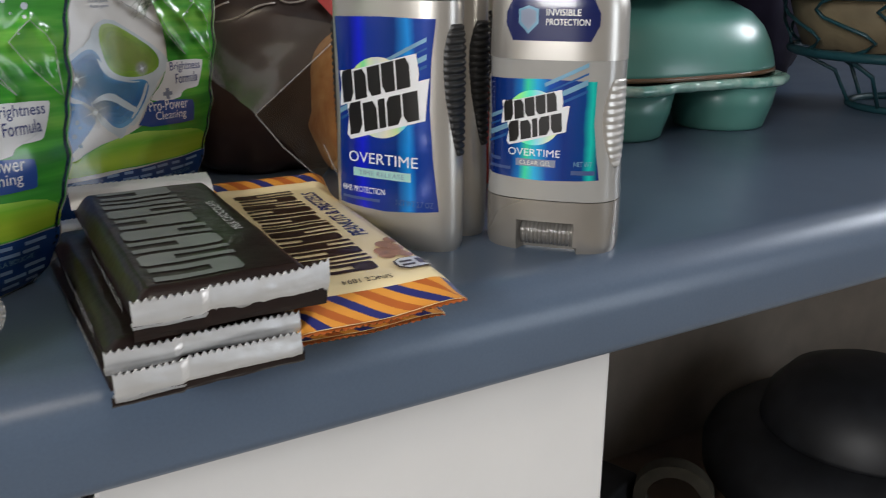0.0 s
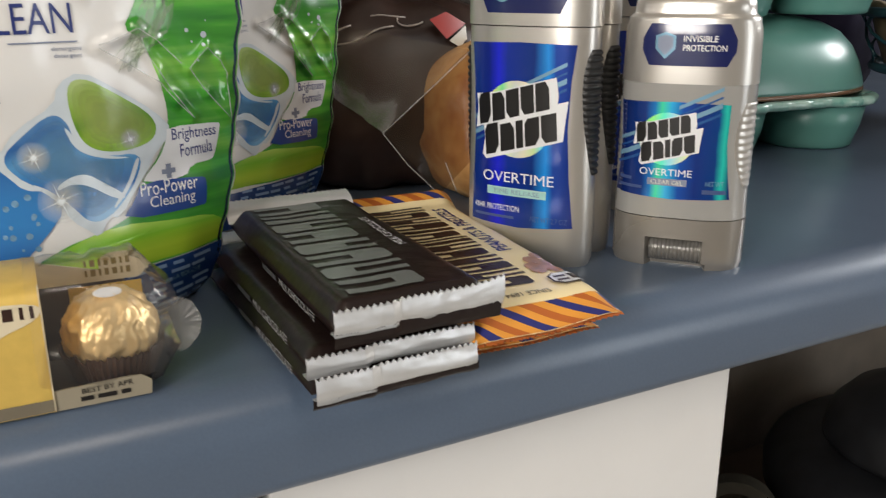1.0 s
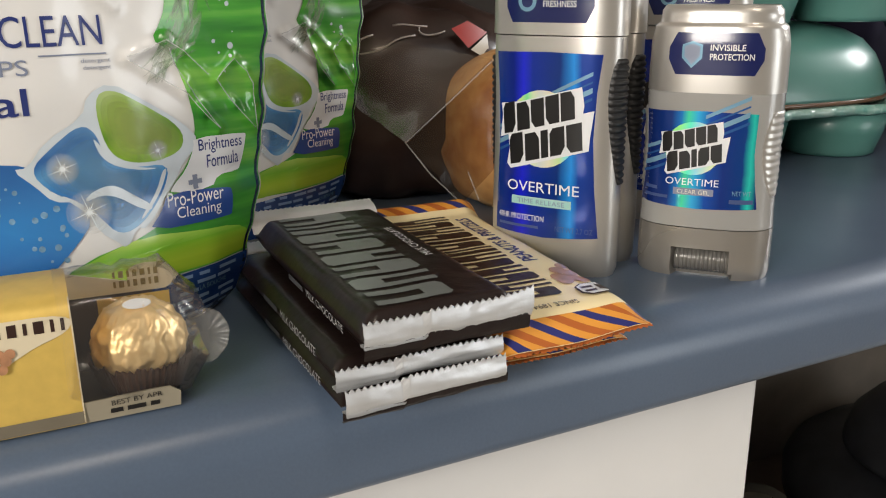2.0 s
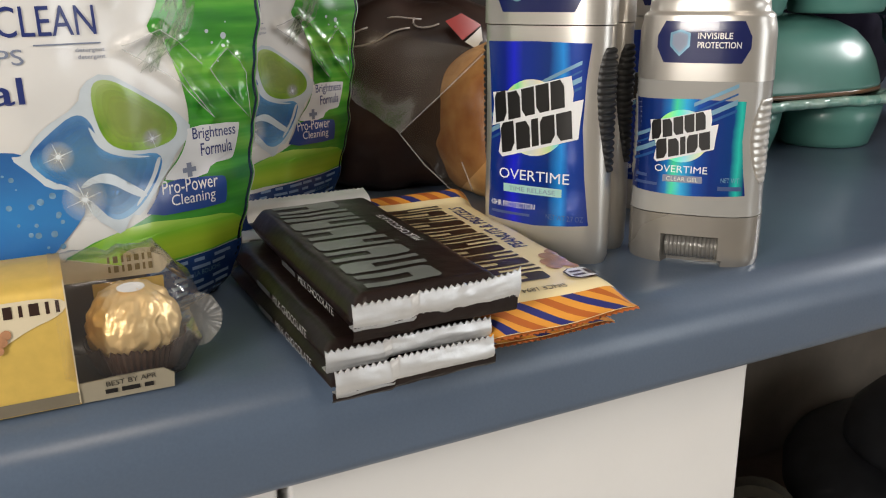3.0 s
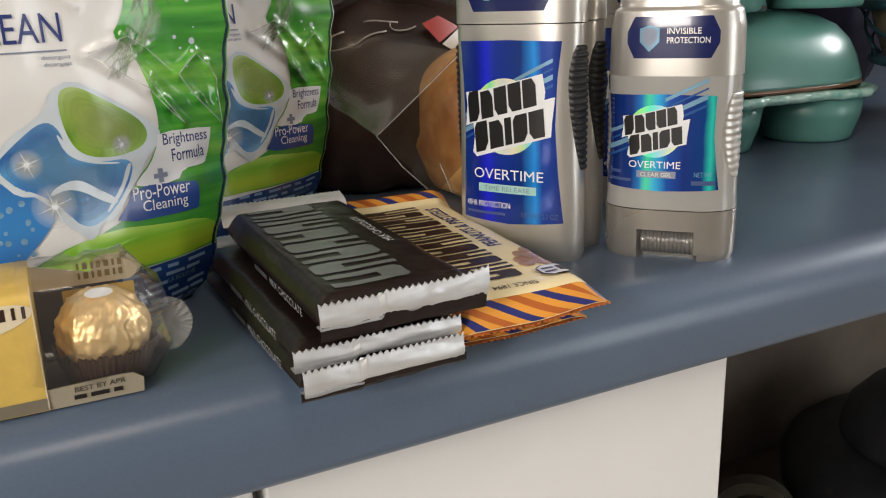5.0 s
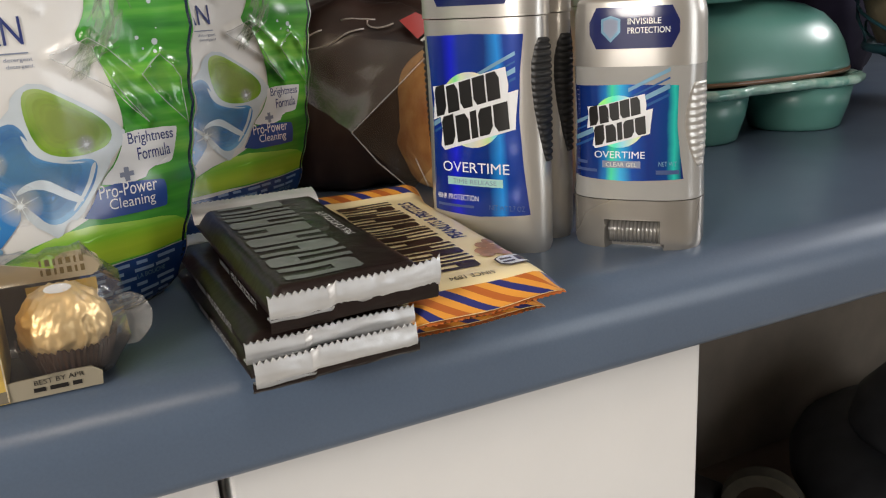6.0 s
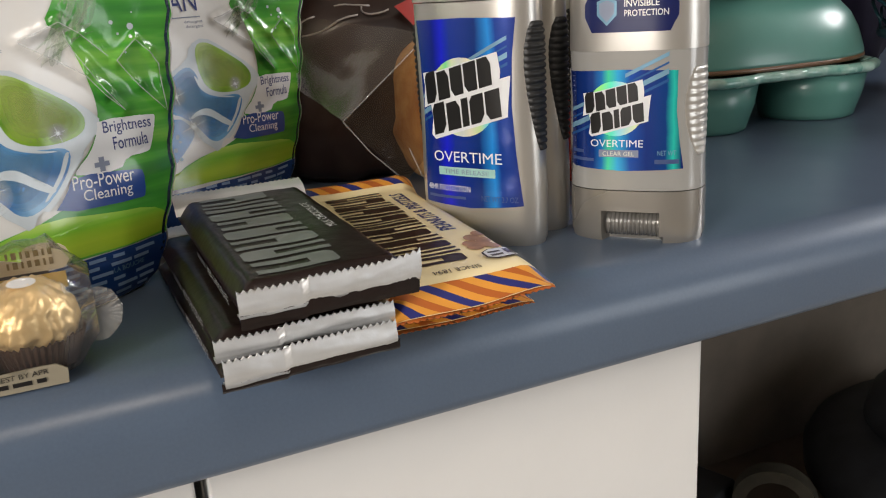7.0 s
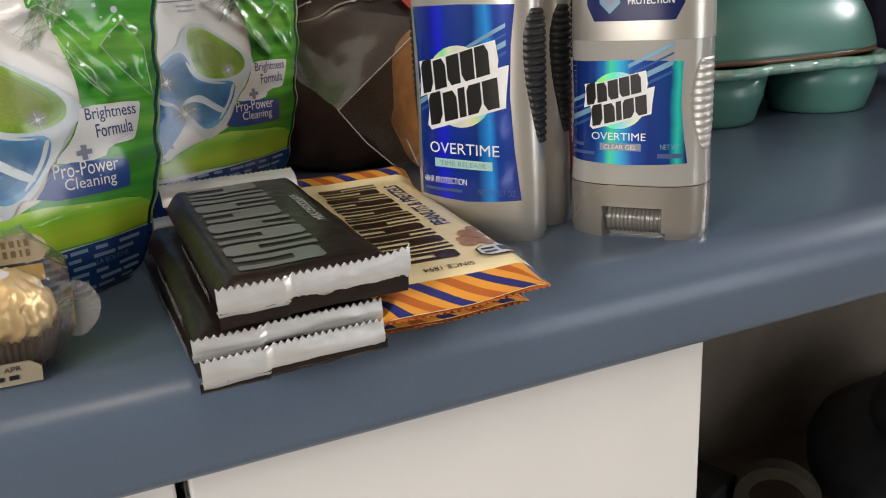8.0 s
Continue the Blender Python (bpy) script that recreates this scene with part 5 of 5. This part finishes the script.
lid = thing("dish_lid", pose(DX + 0.052, DY + 0.049, TOP + 0.0395, 0, 0, -3), "teal glazed domed dish lid resting on the cup tray", "dish", "stacked teal dishes")
dome = []
for k, (f, z) in enumerate(((0.985, 0.003), (1.0, 0.004), (1.0, 0.006), (0.985, 0.012), (0.955, 0.022), (0.9, 0.033), (0.81, 0.043), (0.68, 0.05), (0.5, 0.0545), (0.25, 0.056))):
    dome.append(oval(0.107 * f, 0.09 * f, z, 2.7, 2.7, 72))
part("dome", loft(dome), TEAL, lid, "glossy teal dome")
part("lip", loft([oval(0.1055, 0.0885, 0.0004, 2.7, 2.7, 72), oval(0.1075, 0.0905, 0.001, 2.7, 2.7, 72), oval(0.1075, 0.0905, 0.0036, 2.7, 2.7, 72), oval(0.105, 0.088, 0.004, 2.7, 2.7, 72)]), TAN_GLAZE, lid, "bare tan lip")
copy_thing(tray_low, pose(DX + 0.003, DY + 0.002, TOP + 0.0957, 0, 0, -2))

# ---- dark cloth bag, wire basket ----
NAVY_CLOTH = mat("dark_navy_cloth", (0.02, 0.017, 0.034), 0.9, spec=0.1, var=0.3, scale=30, bump=0.4, bscale=80)
TEAL_WIRE = mat("teal_painted_wire", (0.012, 0.05, 0.062), 0.4, var=0.15)
CREAM_CLOTH = mat("cream_liner", (0.2, 0.155, 0.09), 0.7, var=0.25, scale=30, bump=0.3)
ob = part("cloth_bag", blob(0, 0, 0.12, 0.056, 0.05, 0.14, 3.0, 0.12, 9.0), NAVY_CLOTH)
ob.location = (0.77, 0.672, TOP)
tagged(ob, "dark navy cloth bag standing slumped on the counter", "bag")

basket = thing("wire_basket", pose(0.709, 0.431, TOP), "teal wire basket on a ring foot with a cream liner", "basket")


def hoop(r, z, w, name, n=48):
    part(name, tube([(r * math.cos(2 * math.pi * k / n), r * math.sin(2 * math.pi * k / n), z) for k in range(n)], w, 8, True), TEAL_WIRE, basket)


hoop(0.056, 0.003, 0.003, "foot_ring")
hoop(0.107, 0.048, 0.0038, "lower_hoop")
hoop(0.122, 0.094, 0.004, "upper_hoop")
for k in range(8):
    a = 2 * math.pi * k / 8
    part("stay", tube([(0.056 * math.cos(a), 0.056 * math.sin(a), 0.003), (0.07 * math.cos(a), 0.07 * math.sin(a), 0.03), (0.107 * math.cos(a), 0.107 * math.sin(a), 0.048)], 0.0018, 6), TEAL_WIRE, basket)
for k in range(14):
    a = 2 * math.pi * k / 14
    pts = []
    for j in range(9):
        b = a + 0.22 * math.sin(math.pi * j / 4)
        r = 0.107 + 0.015 * j / 8
        pts.append((r * math.cos(b), r * math.sin(b), 0.048 + 0.046 * j / 8))
    part("scroll_wire", tube(pts, 0.0015, 6), TEAL_WIRE, basket)
rings = [[(r * math.cos(2 * math.pi * k / 40), r * math.sin(2 * math.pi * k / 40), z + 0.002 * math.sin(k * 2.1)) for k in range(40)] for r, z in ((0.05, 0.048), (0.098, 0.051), (0.106, 0.07), (0.116, 0.101), (0.112, 0.101), (0.095, 0.06))]
part("liner", loft(rings), CREAM_CLOTH, basket, "cream cloth liner")

# ---- things in the dark bay under the counter ----
DARK_ENAMEL = mat("black_enamel", (0.02, 0.021, 0.025), 0.5, var=0.3, scale=30)
ROLL = mat("beige_roll", (0.09, 0.08, 0.058), 0.6, var=0.2)
pot = thing("black_pot", pose(1.06, 0.645, 0.27), "black enamel pot with a domed lid on the low shelf", "pot")


def turned(rows, n=56):
    return loft([[(r * math.cos(2 * math.pi * k / n), r * math.sin(2 * math.pi * k / n), z) for k in range(n)] for r, z in rows])


part("bowl", turned(((0.14, 0.0), (0.19, 0.01), (0.215, 0.04), (0.217, 0.07), (0.207, 0.092), (0.188, 0.108), (0.165, 0.117), (0.145, 0.12))), DARK_ENAMEL, pot)
part("lid", turned(((0.14, 0.1205), (0.14, 0.127), (0.132, 0.16), (0.108, 0.19), (0.07, 0.208), (0.03, 0.213))), DARK_ENAMEL, pot, "domed black lid")
roll = thing("tape_roll", pose(0.774, 0.72, 0.27, 0, 0, -47), "beige tape roll standing on the low shelf", "tape roll")
rings = []
for k in range(49):
    a = 2 * math.pi * k / 48
    rings.append([(r * math.cos(a), y, 0.054 + r * math.sin(a)) for r, y in ((0.037, -0.012), (0.054, -0.012), (0.054, 0.012), (0.037, 0.012))])
part("ring", loft(rings, caps=False), ROLL, roll, angle=40)
ob = part("dark_box", box(0.16, 0.12, 0.07, 0.006), DARK_ENAMEL)
ob.matrix_world = pose(0.66, 0.8, 0.27, 0, 0, 20)
tagged(ob, "small dark box on the low shelf", "box")
